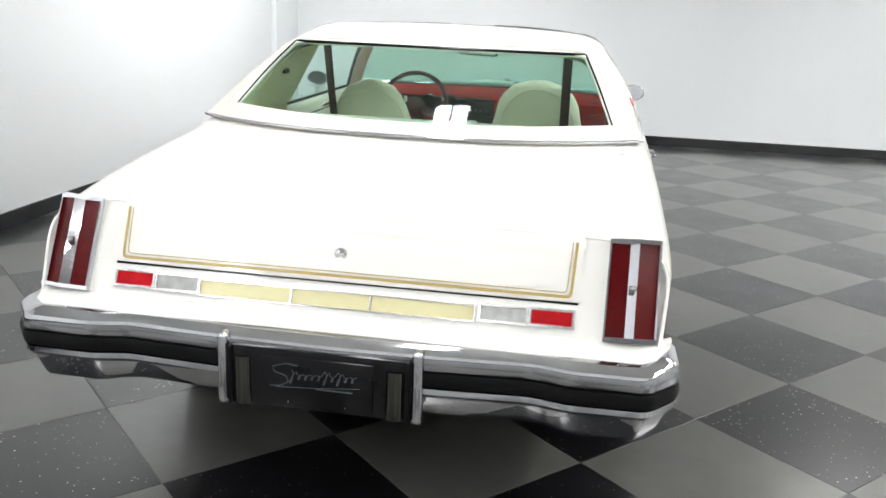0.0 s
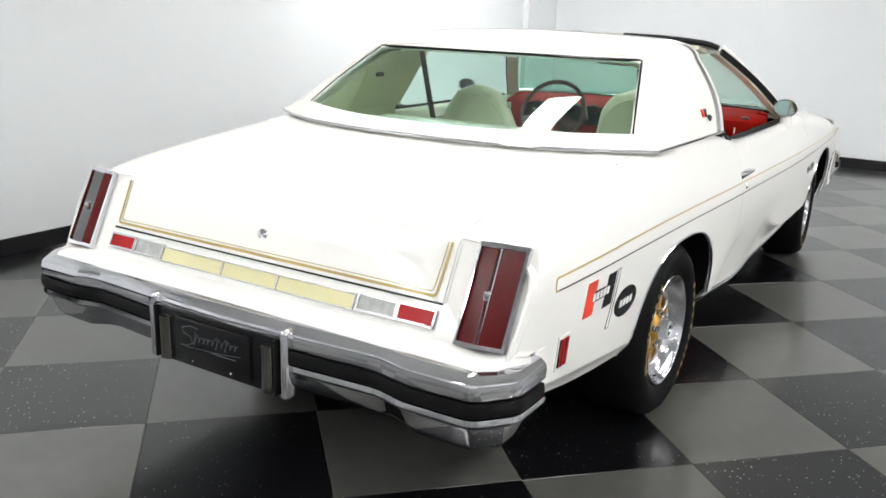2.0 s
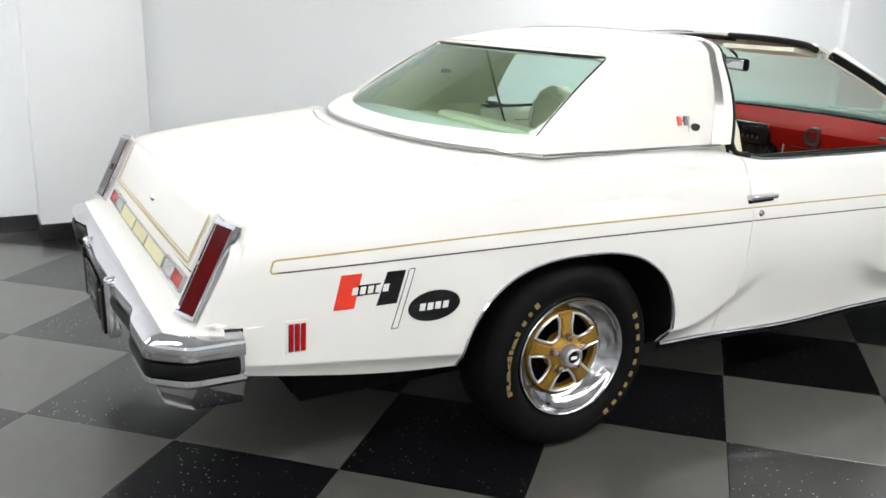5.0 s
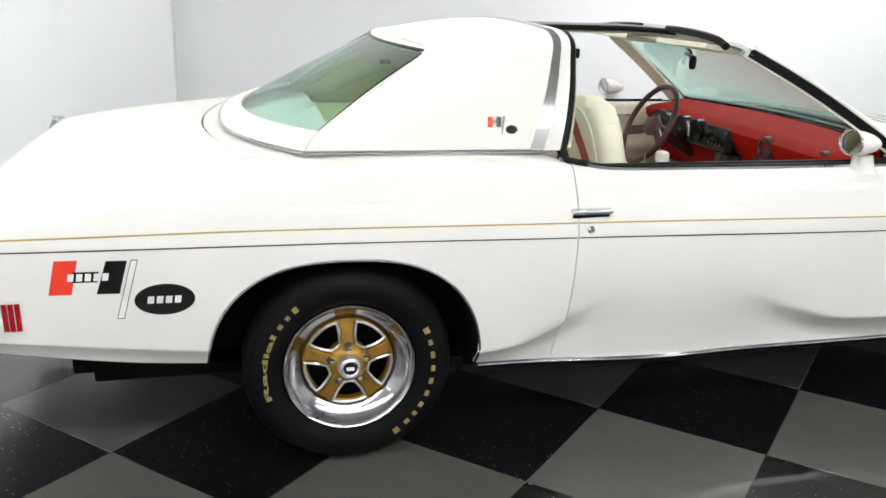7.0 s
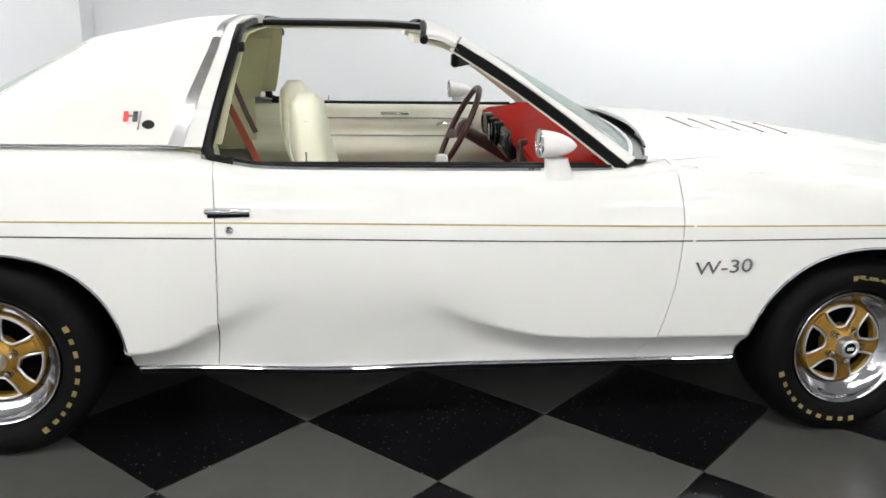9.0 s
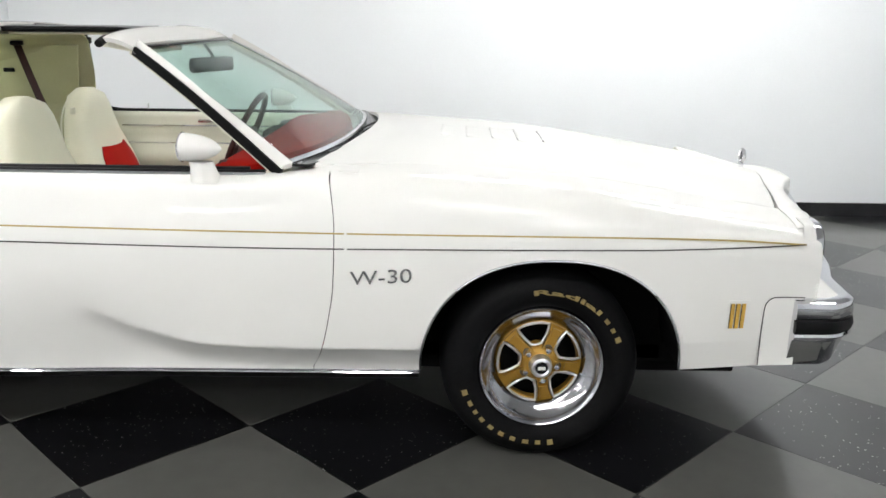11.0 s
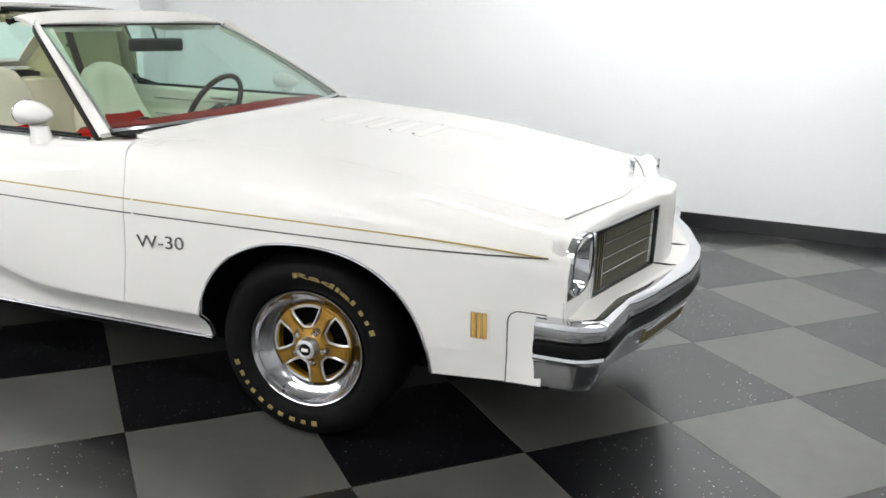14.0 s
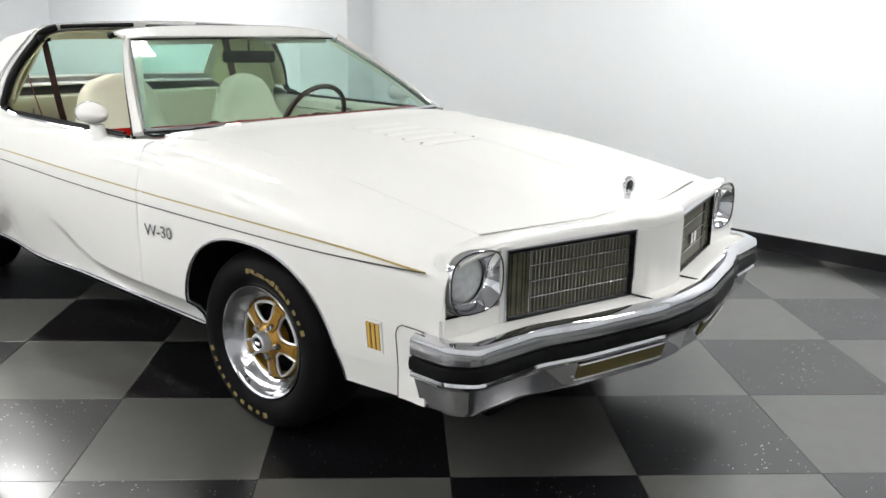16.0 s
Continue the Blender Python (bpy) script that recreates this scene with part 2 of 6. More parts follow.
def box(bm, lo, hi, bevel=0.0, seg=2):
    """A box from corner to corner, with rounded edges."""
    r = bmesh.ops.create_cube(bm, size=1)
    size, mid = Vector(hi) - Vector(lo), (Vector(hi) + Vector(lo)) / 2
    for v in r["verts"]:
        v.co = Vector((v.co.x * size.x, v.co.y * size.y, v.co.z * size.z)) + mid
    if bevel:
        edges = list({e for v in r["verts"] for e in v.link_edges})
        bmesh.ops.bevel(bm, geom=edges, offset=bevel, segments=seg, affect="EDGES", profile=0.5)
    return bm


def boxes(*some):
    bm = bmesh.new()
    for lo, hi, *rest in some:
        box(bm, lo, hi, *rest)
    return bm


def ball(bm, centre, radii, u=16, v=10):
    r = bmesh.ops.create_uvsphere(bm, u_segments=u, v_segments=v, radius=1)
    for w in r["verts"]:
        w.co = Vector((w.co.x * radii[0] + centre[0], w.co.y * radii[1] + centre[1], w.co.z * radii[2] + centre[2]))
    for f in {f for w in r["verts"] for f in w.link_faces}:
        f.smooth = True
    return bm


def tube(points, r, closed=False, n=10, bm=None):
    """A round bar along points; r: a radius, or one for each point."""
    bm = bm or bmesh.new()
    pts = [Vector(p) for p in points]
    rs = r if isinstance(r, (list, tuple)) else [r] * len(pts)
    rings, up = [], None
    for i, p in enumerate(pts):
        a = pts[i - 1] if i or closed else p
        b = pts[(i + 1) % len(pts)] if i + 1 < len(pts) or closed else p
        t = (b - a).normalized()
        if up is None:
            up = t.orthogonal().normalized()
        up = (up - t * up.dot(t)).normalized()
        side = t.cross(up)
        rings.append([bm.verts.new(p + rs[i] * (math.cos(k * math.tau / n) * up + math.sin(k * math.tau / n) * side)) for k in range(n)])
    for i in range(len(rings) if closed else len(rings) - 1):
        a, b = rings[i], rings[(i + 1) % len(rings)]
        for k in range(n):
            bm.faces.new((a[k], a[(k + 1) % n], b[(k + 1) % n], b[k])).smooth = True
    if not closed:
        bm.faces.new(list(reversed(rings[0])))
        bm.faces.new(rings[-1])
    return bm


def strap(points, width, thick, across):
    """A flat band along points, its width along the direction across."""
    bm = bmesh.new()
    pts = [Vector(p) for p in points]
    w = Vector(across).normalized() * width / 2
    rings = []
    for i, p in enumerate(pts):
        t = (pts[min(i + 1, len(pts) - 1)] - pts[max(i - 1, 0)]).normalized()
        nn = t.cross(w).normalized() * thick / 2
        rings.append([bm.verts.new(q) for q in (p - w - nn, p + w - nn, p + w + nn, p - w + nn)])
    for a, b in zip(rings, rings[1:]):
        for k in range(4):
            bm.faces.new((a[k], a[(k + 1) % 4], b[(k + 1) % 4], b[k]))
    bm.faces.new(list(reversed(rings[0])))
    bm.faces.new(rings[-1])
    return bm


def lathe(profile, n=48, bm=None):
    """Turns (x, r) pairs round the x axis; open profile."""
    bm = bm or bmesh.new()
    rings = []
    for x, r in profile:
        rings.append([bm.verts.new((x, r * math.cos(k * math.tau / n), r * math.sin(k * math.tau / n))) for k in range(n)] if r > 1e-6 else [bm.verts.new((x, 0, 0))])
    for a, b in zip(rings, rings[1:]):
        for k in range(n):
            q = [a[k % len(a)], a[(k + 1) % n % len(a)], b[(k + 1) % n % len(b)], b[k % len(b)]]
            q = list(dict.fromkeys(q))
            if len(q) > 2:
                bm.faces.new(q).smooth = True
    return bm


def prism(outline, depth, place, bm=None):
    """A flat slab: (u, v) outline, given a depth; place maps (u, v, w) to the world."""
    bm = bm or bmesh.new()
    a = [bm.verts.new(place(u, v, 0)) for u, v in outline]
    b = [bm.verts.new(place(u, v, depth)) for u, v in outline]
    bm.faces.new(list(reversed(a)))
    bm.faces.new(b)
    for i in range(len(a)):
        j = (i + 1) % len(a)
        bm.faces.new((a[i], a[j], b[j], b[i]))
    bmesh.ops.recalc_face_normals(bm, faces=bm.faces[:])
    return bm


def loft(rings, closed_ends=True):
    """A skin over rings of equal length."""
    bm = bmesh.new()
    made = [[bm.verts.new(p) for p in r] for r in rings]
    for a, b in zip(made, made[1:]):
        for k in range(len(a)):
            j = (k + 1) % len(a)
            bm.faces.new((a[k], a[j], b[j], b[k])).smooth = True
    if closed_ends:
        bm.faces.new(list(reversed(made[0])))
        bm.faces.new(made[-1])
    bmesh.ops.recalc_face_normals(bm, faces=bm.faces[:])
    return bm


def oval(n, hw, hd, p=3.0):
    """A rounded rectangle of half sizes hw, hd."""
    out = []
    for k in range(n):
        a = k * math.tau / n
        c, s = math.cos(a), math.sin(a)
        q = (abs(c) ** p + abs(s) ** p) ** (-1 / p)
        out.append((hw * q * c, hd * q * s))
    return out


def sweep(profile, path):
    """Sweeps a closed profile of (outward, z) along a plan path of (x, y), mitred; profile may be a function of (x, y)."""
    bm = bmesh.new()
    path = np.array(path, float)
    d = np.diff(path, axis=0)
    d /= np.linalg.norm(d, axis=1)[:, None]
    rings = []
    for i, p in enumerate(path):
        a, b = d[max(i - 1, 0)], d[min(i, len(d) - 1)]
        na, nb = np.array([a[1], -a[0]]), np.array([b[1], -b[0]])
        nn = na + nb
        nn = nn / (nn @ na)
        prof = profile(*p) if callable(profile) else profile
        rings.append([bm.verts.new((p[0] + nn[0] * o, p[1] + nn[1] * o, z)) for o, z in prof])
    for a, b in zip(rings, rings[1:]):
        for k in range(len(a)):
            j = (k + 1) % len(a)
            bm.faces.new((a[k], a[j], b[j], b[k])).smooth = True
    bm.faces.new(rings[0])
    bm.faces.new(list(reversed(rings[-1])))
    bmesh.ops.recalc_face_normals(bm, faces=bm.faces[:])
    return bm


def eased(points, r=0.05, n=4):
    """Rounds the corners of a plan path."""
    pts = [np.array(p, float) for p in points]
    out = [pts[0]]
    for a, b, c in zip(pts, pts[1:], pts[2:]):
        la, lc = np.linalg.norm(a - b), np.linalg.norm(c - b)
        k = min(r, la * 0.45, lc * 0.45)
        p, q = b + (a - b) / la * k, b + (c - b) / lc * k
        for i in range(n + 1):
            t = i / n
            out.append((1 - t) ** 2 * p + 2 * t * (1 - t) * b + t * t * q)
    out.append(pts[-1])
    return out


def mirror_path(half):
    """A path from the right end to the left end; half runs from the right end to the centre."""
    half = [np.array(p, float) for p in half]
    return half + [p * np.array([-1, 1]) for p in reversed(half[:-1] if abs(half[-1][0]) < 1e-6 else half)]

# ---- the room ----
WALL_X, WALL_Y, X1, Y0, CEIL = -2.92, 6.84, 7.7, -7.5, 2.86
DIAG = 0.4335


def slab(name, lo, hi, mat, label, category="wall"):
    return tagged(part(name, boxes((lo, hi)), mat), label, category, kind="structure")


slab("wall_left", (WALL_X - 0.2, Y0 - 0.2, 0), (WALL_X, WALL_Y, CEIL), WALLW, "plain white painted showroom wall")
slab("wall_far", (WALL_X - 0.2, WALL_Y, 0), (X1 + 0.2, WALL_Y + 0.2, CEIL), WALLW, "plain white painted wall at the end")
# Right and near walls are unseen, placed by guess to close the room.
slab("wall_right", (X1, Y0 - 0.2, 0), (X1 + 0.2, WALL_Y, CEIL), WALLW, "plain white painted showroom wall")
slab("wall_near", (WALL_X, Y0 - 0.2, 0), (X1, Y0, CEIL), WALLW, "plain white painted wall at the end")
COL_A, COL_B, COL_X, CORNER = -1.42, -0.74, WALL_X + 0.30, 6.09
tagged(part("pilaster", boxes(((WALL_X, COL_A, 0), (COL_X, COL_B, CEIL), 0.004)), WALLW), "white boxed-out wall pilaster", "pilaster", kind="structure")
tagged(part("pilaster", boxes(((WALL_X, CORNER, 0), (WALL_X + 0.06, WALL_Y, CEIL), 0.004)), WALLW), "white boxed-out corner pilaster", "pilaster", kind="structure")
# Unseen too; its tone is set for the bounce light.
slab("ceiling", (WALL_X - 0.2, Y0 - 0.2, CEIL), (X1 + 0.2, WALL_Y + 0.2, CEIL + 0.15), CEILW, "plain white showroom ceiling", "ceiling")
H, T = 0.105, 0.012
bb = [((WALL_X, COL_B, 0), (WALL_X + T, CORNER, H)), ((WALL_X, Y0, 0), (WALL_X + T, COL_A, H)), ((COL_X, COL_A - T, 0), (COL_X + T, COL_B + T, H)),
      ((WALL_X + T, COL_B, 0), (COL_X, COL_B + T, H)), ((WALL_X + T, COL_A - T, 0), (COL_X, COL_A, H)),
      ((WALL_X + 0.06, CORNER - T, 0), (WALL_X + 0.06 + T, WALL_Y, H)), ((WALL_X + T, CORNER - T, 0), (WALL_X + 0.06, CORNER, H)),
      ((WALL_X + 0.06 + T, WALL_Y - T, 0), (X1, WALL_Y, H)), ((X1 - T, Y0, 0), (X1, WALL_Y - T, H)), ((WALL_X + T, Y0, 0), (X1 - T, Y0 + T, H))]
for lo, hi in bb:
    tagged(part("baseboard", boxes((lo, hi, 0.003, 1)), BASEB), "glossy black baseboard along the white wall", "baseboard", kind="structure")

floor = tagged(part("floor", boxes(((WALL_X - 0.2, Y0 - 0.2, -0.2), (X1 + 0.2, WALL_Y + 0.2, -0.006))), GROUT), "polished checkerboard floor of black and grey tiles", "floor", kind="structure")


def fixture(half, group, light):
    """A ceiling fluorescent with two diffusers side by side, along y."""
    f = thing("ceiling_light", "white twin fluorescent ceiling fixture, switched on, some added as fill", "ceiling light", group=group)
    part("housing", boxes(((-0.17, -half - 0.02, 0), (0.17, half + 0.02, 0.05), 0.01)), HOUSING, f)
    for x in (-0.078, 0.078):
        part("diffuser", boxes(((x - 0.066, -half, -0.02), (x + 0.066, half, 0.002), 0.012)), light, f)
    return f


long_light = fixture(0.6, "long ceiling fluorescents", TUBE)
long_light.location = (-0.05, 0.15, CEIL - 0.05)
# The ones at x -1.8, -0.4 and 4.4 are added fill for walls and floor.
for lx, ly in [(-0.05, -2.42), (-0.05, -5.32), (-0.4, 4.7), (4.4, 4.4)] + [(2.9, -4.5 + 1.5 * k) for k in range(6)] + [(-1.8, y) for y in (-4.5, -3.0, 3.0, 4.5)]:
    copy_thing(long_light, pose(lx, ly, CEIL - 0.05))
short_light = fixture(0.4, "short ceiling fluorescents", BRIGHTTUBE)
short_light.location = (5.6, 0.45, CEIL - 0.05)
for lx, ly in [(5.6, -6.65), (5.6, -3.1), (5.6, 4.0)] + [(7.2, 1.85 + 3.5 * k) for k in (-2, -1, 0, 1)]:
    copy_thing(short_light, pose(lx, ly, CEIL - 0.05))

# ---- the car: its surfaces ----
car = thing("car", "white two-door coupe with cream vinyl half roof and gold wheels", "car")
half_width = spline((-1.3, 0.90), (-1.0, 0.935), (-0.5, 0.955), (0, 0.967), (0.7, 0.982), (1.5, 0.985), (2.2, 0.978), (2.85, 0.962), (3.3, 0.940), (3.6, 0.915), (3.75, 0.892))
tuck_line = spline((-1.2, 0.50), (-0.44, 0.42), (0.0, 0.37), (0.42, 0.362), (0.53, 0.378), (0.65, 0.432), (0.75, 0.50), (0.85, 0.55), (1.2, 0.56), (1.39, 0.52), (1.53, 0.46), (1.73, 0.41), (2.0, 0.396), (2.41, 0.395), (2.9, 0.40), (3.3, 0.42), (3.7, 0.44))
tuck_sharp = spline((-1.2, 1), (0.5, 1), (0.62, 0.85), (0.75, 0.42), (0.90, 0), (1.28, 0), (1.42, 0.28), (1.6, 0.78), (1.8, 1), (3.7, 1))
tuck_deep = spline((-1.2, 0.035), (-0.44, 0.04), (0.3, 0.07), (0.6, 0.068), (1.05, 0.040), (1.5, 0.064), (2.4, 0.07), (3.2, 0.015), (3.5, 0.004), (3.7, 0.0))
deck_z = spline((-1.14, 0.885), (-1.09, 0.908), (-1.0, 0.928), (-0.8, 0.958), (-0.5, 0.992), (-0.2, 1.018), (0.3, 1.03), (0.62, 1.012), (0.73, 0.988), (0.86, 0.968), (1.0, 0.965), (1.85, 0.964), (2.05, 0.978), (2.2, 0.997), (2.5, 0.983), (2.9, 0.951), (3.3, 0.892), (3.55, 0.850), (3.75, 0.815))
seam_shift = spline((0.30, -0.03), (0.42, -0.015), (0.6, -0.004), (0.79, 0.0), (0.9, -0.004), (1.02, -0.012))
seam_front = spline((0.30, -0.13), (0.36, -0.10), (0.42, -0.08), (0.51, -0.06), (0.6, -0.045), (0.79, -0.036), (0.95, -0.055), (1.02, -0.065))


def side_x(y, z):
    w = half_width(y)
    up = 0.72 * np.maximum(z - 0.76, 0) ** 1.5
    low = 0.20 * np.maximum(0.76 - z, 0) ** 2
    crease = 1 - (1 - np.clip((tuck_line(y) - z) / 0.10, 0, 1)) ** 2
    wide = step(0, 1, (0.66 - z) / 0.40)
    k = tuck_sharp(y)
    return w - up - low - tuck_deep(y) * (k * crease + (1 - k) * wide)


def top_z(x, y):
    crown = 0.012 + 0.02 * step(1.8, 2.4, y)
    ridge = 0.016 * step(2.55, 3.2, y) * (1 - step(0.10, 0.24, np.abs(x)))
    return deck_z(y) - crown * (np.abs(x) / 0.75) ** 2.2 + ridge


ARCHES = ((-0.02, 0.432, 0.703, 2.55), (2.857, 0.423, 0.70, 2.3))
sill_z = spline((-1.14, 0.455), (-0.62, 0.378), (-0.44, 0.366), (0.3, 0.300), (0.42, 0.294), (2.44, 0.290), (2.9, 0.295), (3.27, 0.318), (3.52, 0.335), (3.7, 0.345))


def arch_z(c, yc, hw, top, p):
    u = np.clip(np.abs(c - yc) / hw, 0, 1)
    return 0.29 + (top - 0.29) * (1 - u**p) ** (1 / p)


def low_z(c):
    z = sill_z(c)
    for a in ARCHES:
        z = np.where(np.abs(c - a[0]) < a[1], np.maximum(z, arch_z(c, *a)), z)
    return z


def columns(a, b, pitch=0.035):
    cs = list(np.linspace(a, b, int((b - a) / pitch) + 2))
    for yc, hw, _, _ in ARCHES:
        cs += [yc + hw * s * math.cos(t) for t in np.linspace(0.0, 1.5, 26) for s in (-1, 1) if a < yc + hw * s * math.cos(t) < b]
    cs = sorted(cs)
    return np.array([c for i, c in enumerate(cs) if i == 0 or c - cs[i - 1] > 1e-4])


def shifted(c, z):
    """Where a nominal column lies at a height: the door gaps bow, the tail leans."""
    m = step(1.2, 1.9, c)
    y = c + (seam_shift(z) * (1 - m) + seam_front(z) * m) * step(0.44, 0.71, c) * (1 - step(2.21, 2.43, c))
    lean = np.where(z > 0.61, 0.5 * np.maximum(0.87 - z, 0), 0.0)
    return y - lean * (1 - step(-1.13, -0.85, c))


def flank(a, b, inner, drop, nz=90, nb=9):
    """The body side and its shoulder between two columns; inner: half width at which it ends on top."""
    rows = []
    for c in columns(a, b):
        lo, xi = float(low_z(c)), float(inner(c))
        zt = float(top_z(xi, c))
        zs = zt - float(drop(c))
        z = np.linspace(lo, zs, nz)
        y = shifted(c, z)
        x = side_x(y, z)
        pts = list(zip(x, y, z))
        p0, p3 = np.array([x[-1], zs]), np.array([xi, zt])
        tan = np.array([x[-1] - x[-2], z[-1] - z[-2]])
        tan /= np.linalg.norm(tan)
        slope = np.array([1.0, float(top_z(xi + 0.01, c) - zt) / 0.01])
        p1, p2 = p0 + tan * (zt - zs) * 0.85, p3 + slope / np.linalg.norm(slope) * (x[-1] - xi) * 0.62
        for t in np.linspace(0, 1, nb + 1)[1:]:
            q = (1 - t) ** 3 * p0 + 3 * t * (1 - t) ** 2 * p1 + 3 * t * t * (1 - t) * p2 + t**3 * p3
            pts.append((q[0], float(shifted(c, min(q[1], zt))), q[1]))
        rows.append(pts)
    return np.array(rows)


quarter_in = spline((-1.14, 0.682), (-0.3, 0.682), (-0.12, 0.80), (0.72, 0.855))
fender_in = spline((2.2, 0.80), (2.4, 0.715), (3.66, 0.66))
door_in = spline((0.7, 0.868), (1.5, 0.88), (2.21, 0.87))
drop_q = spline((-1.14, 0.12), (-0.3, 0.15), (0.0, 0.11), (0.72, 0.05))
drop_d = spline((0.7, 0.045), (2.21, 0.045))
drop_f = spline((2.2, 0.05), (2.4, 0.10), (3.0, 0.14), (3.66, 0.12))
G = 0.0014
# The two lowest boxes are added to keep light off the floor below.
body = part("body_shell", boxes(((-0.60, -1.0, 0.36), (0.60, -0.30, 0.86), 0.01), ((-0.60, 2.3, 0.30), (0.60, 3.5, 0.74), 0.01), ((-0.62, -0.9, 0.235), (0.62, 3.55, 0.31), 0.01), ((-0.60, 0.45, 0.155), (0.60, 2.40, 0.24), 0.01), ((-0.54, -0.85, 0.165), (0.54, 3.58, 0.24), 0.01)), DARK, car, "black underbody with added boxes that block light beneath")
SIDES = {}
for sx in (1, -1):
    quarter = part("quarter_panel", sheet(flip(flank(-1.13, 0.71 - G, quarter_in, drop_q), sx), 0.008, (0, 0, 0.6)), PAINT, car, "glossy white rear quarter panel")
    door = part("door", sheet(flip(flank(0.71 + G, 2.21 - G, door_in, drop_d), sx), 0.008, (0, 1.4, 0.6)), PAINT, car, "glossy white long coupe door")
    fender = part("front_fender", sheet(flip(flank(2.21 + G, 3.70, fender_in, drop_f), sx), 0.008, (0, 2.9, 0.6)), PAINT, car, "glossy white front fender")
    SIDES[sx] = (quarter, door, fender)
    for (yc, hw, top, p), owner in zip(ARCHES, (quarter, fender)):
        th = np.linspace(math.pi, 0, 50)
        c = yc + hw * np.cos(th)
        z = np.maximum(arch_z(c, yc, hw, top, p), sill_z(c))
        y = shifted(c, z)
        x = side_x(y, z)
        part("arch_trim", tube([(sx * (a + 0.001), b, d) for a, b, d in zip(x, y, z)], 0.0045, n=8), CHROME, owner, "thin chrome wheel-arch trim")
        xs = np.array([0.0, 0.08, 0.2, 0.33])
        well = np.array([[(sx * (a - 0.012 - dx), b, d + 0.008) for dx in xs] for a, b, d in zip(x, y, z)])
        part("wheel_well", sheet(well, 0.006, (0, yc, 1.5)), DARK, owner, "black wheel well")
        part("wheel_well", boxes(((min(sx * 0.60, sx * 0.62), yc - hw, 0.25), (max(sx * 0.60, sx * 0.62), yc + hw, top + 0.03))), DARK, owner, "black wheel well")
    # sill molding
    cs = np.linspace(0.425, 2.43, 40)
    zz = sill_z(cs) - 0.004
    yy = cs
    part("sill_molding", strap([(sx * (float(side_x(a, b)) + 0.004), a, b) for a, b in zip(yy, zz)], 0.011, 0.004, (0, 0, 1)), CHROME, car, "slim chrome sill molding")
    # added bead that makes the molding's bright highlight line
    part("sill_glint", tube([(sx * (float(side_x(a, b)) + 0.006), a, b - 0.004) for a, b in zip(yy, zz)], 0.0038, n=8), CHROME, car, "added chrome bead for the bright line on the sill molding")
    part("sill_flange", strap([(sx * (float(side_x(a, b)) - 0.010), a, b - 0.016) for a, b in zip(yy, zz)], 0.026, 0.006, (0, 0, 1)), DARK, car, "black flange under the sill")

# trunk lid: over the deck and down the tail
def tail_y(z):
    return -1.13 - 0.5 * (0.87 - z)


def lid_profile(x):
    """(y, z) from the window base back and down to the lower edge."""
    pts = [(y, float(top_z(x, y))) for y in np.linspace(-0.47 + 0.12 * (x / 0.67) ** 2, -1.0, 16)]
    a = np.array([-1.0, float(top_z(x, -1.0))])
    b = np.array([-1.135, 0.905])
    c = np.array([tail_y(0.83) - 0.010, 0.83])
    for t in np.linspace(0, 1, 12)[1:]:
        pts.append(tuple((1 - t) ** 2 * a + 2 * t * (1 - t) * b + t * t * c))
    for z in np.linspace(0.83, 0.718, 7)[1:]:
        pts.append((tail_y(z) - 0.010 - 0.006 * (1 - (x / 0.68) ** 2), z))
    return pts


lid = part("trunk_lid", sheet(np.array([[(x, y, z) for y, z in lid_profile(x)] for x in np.linspace(-0.6785, 0.6785, 31)]), 0.014, (0, -0.6, 0.6)), PAINT, car, "glossy white trunk lid")
for s in (-1, 1):
    part("lid_gutter", sheet(np.array([[(s * x, y + (0.005 if z < 0.85 else 0.0), z - (0.005 if z >= 0.85 else 0.0)) for y, z in lid_profile(0.68)] for x in (0.655, 0.68, 0.685)]), 0.003, (0, -0.6, 0.6)), PAINT, car)
part("deck_panel", sheet(np.array([[(x, y, float(top_z(x, y)) - 0.002) for y in np.linspace(-0.463 + 0.12 * (min(abs(x), 0.69) / 0.67) ** 2, -0.02, 8)] for x in np.linspace(-0.80, 0.80, 25)]), 0.008, (0, -0.2, 0.5)), PAINT, car)


def on_tail(off):
    return lambda u, v, w: (u, tail_y(v) + 0.3 * max(0, abs(u) - 0.835) - (off + w) * 0.894, v + (off + w) * 0.447)


# gold outline on the lid, and its lock
def lid_line(centre, w):
    """One thin mitred line along (x, z) points on the lid's upright face."""
    bm, rings = bmesh.new(), []
    pts = np.array(centre, float)
    d = np.diff(pts, axis=0)
    d /= np.linalg.norm(d, axis=1)[:, None]
    for i, p in enumerate(pts):
        na, nb = (np.array([-q[1], q[0]]) for q in (d[max(i - 1, 0)], d[min(i, len(d) - 1)]))
        n = (na + nb) / ((na + nb) @ na) * w / 2
        off = 0.0115 + 0.006 * (1 - (p[0] / 0.68) ** 2)
        rings.append([bm.verts.new(on_tail(off)(*q, h)) for q, h in ((p + n, 0), (p - n, 0), (p - n, 0.0012), (p + n, 0.0012))])
    for a, b in zip(rings, rings[1:]):
        for k in range(4):
            bm.faces.new((a[k], a[(k + 1) % 4], b[(k + 1) % 4], b[k]))
    bmesh.ops.recalc_face_normals(bm, faces=bm.faces[:])
    return bm


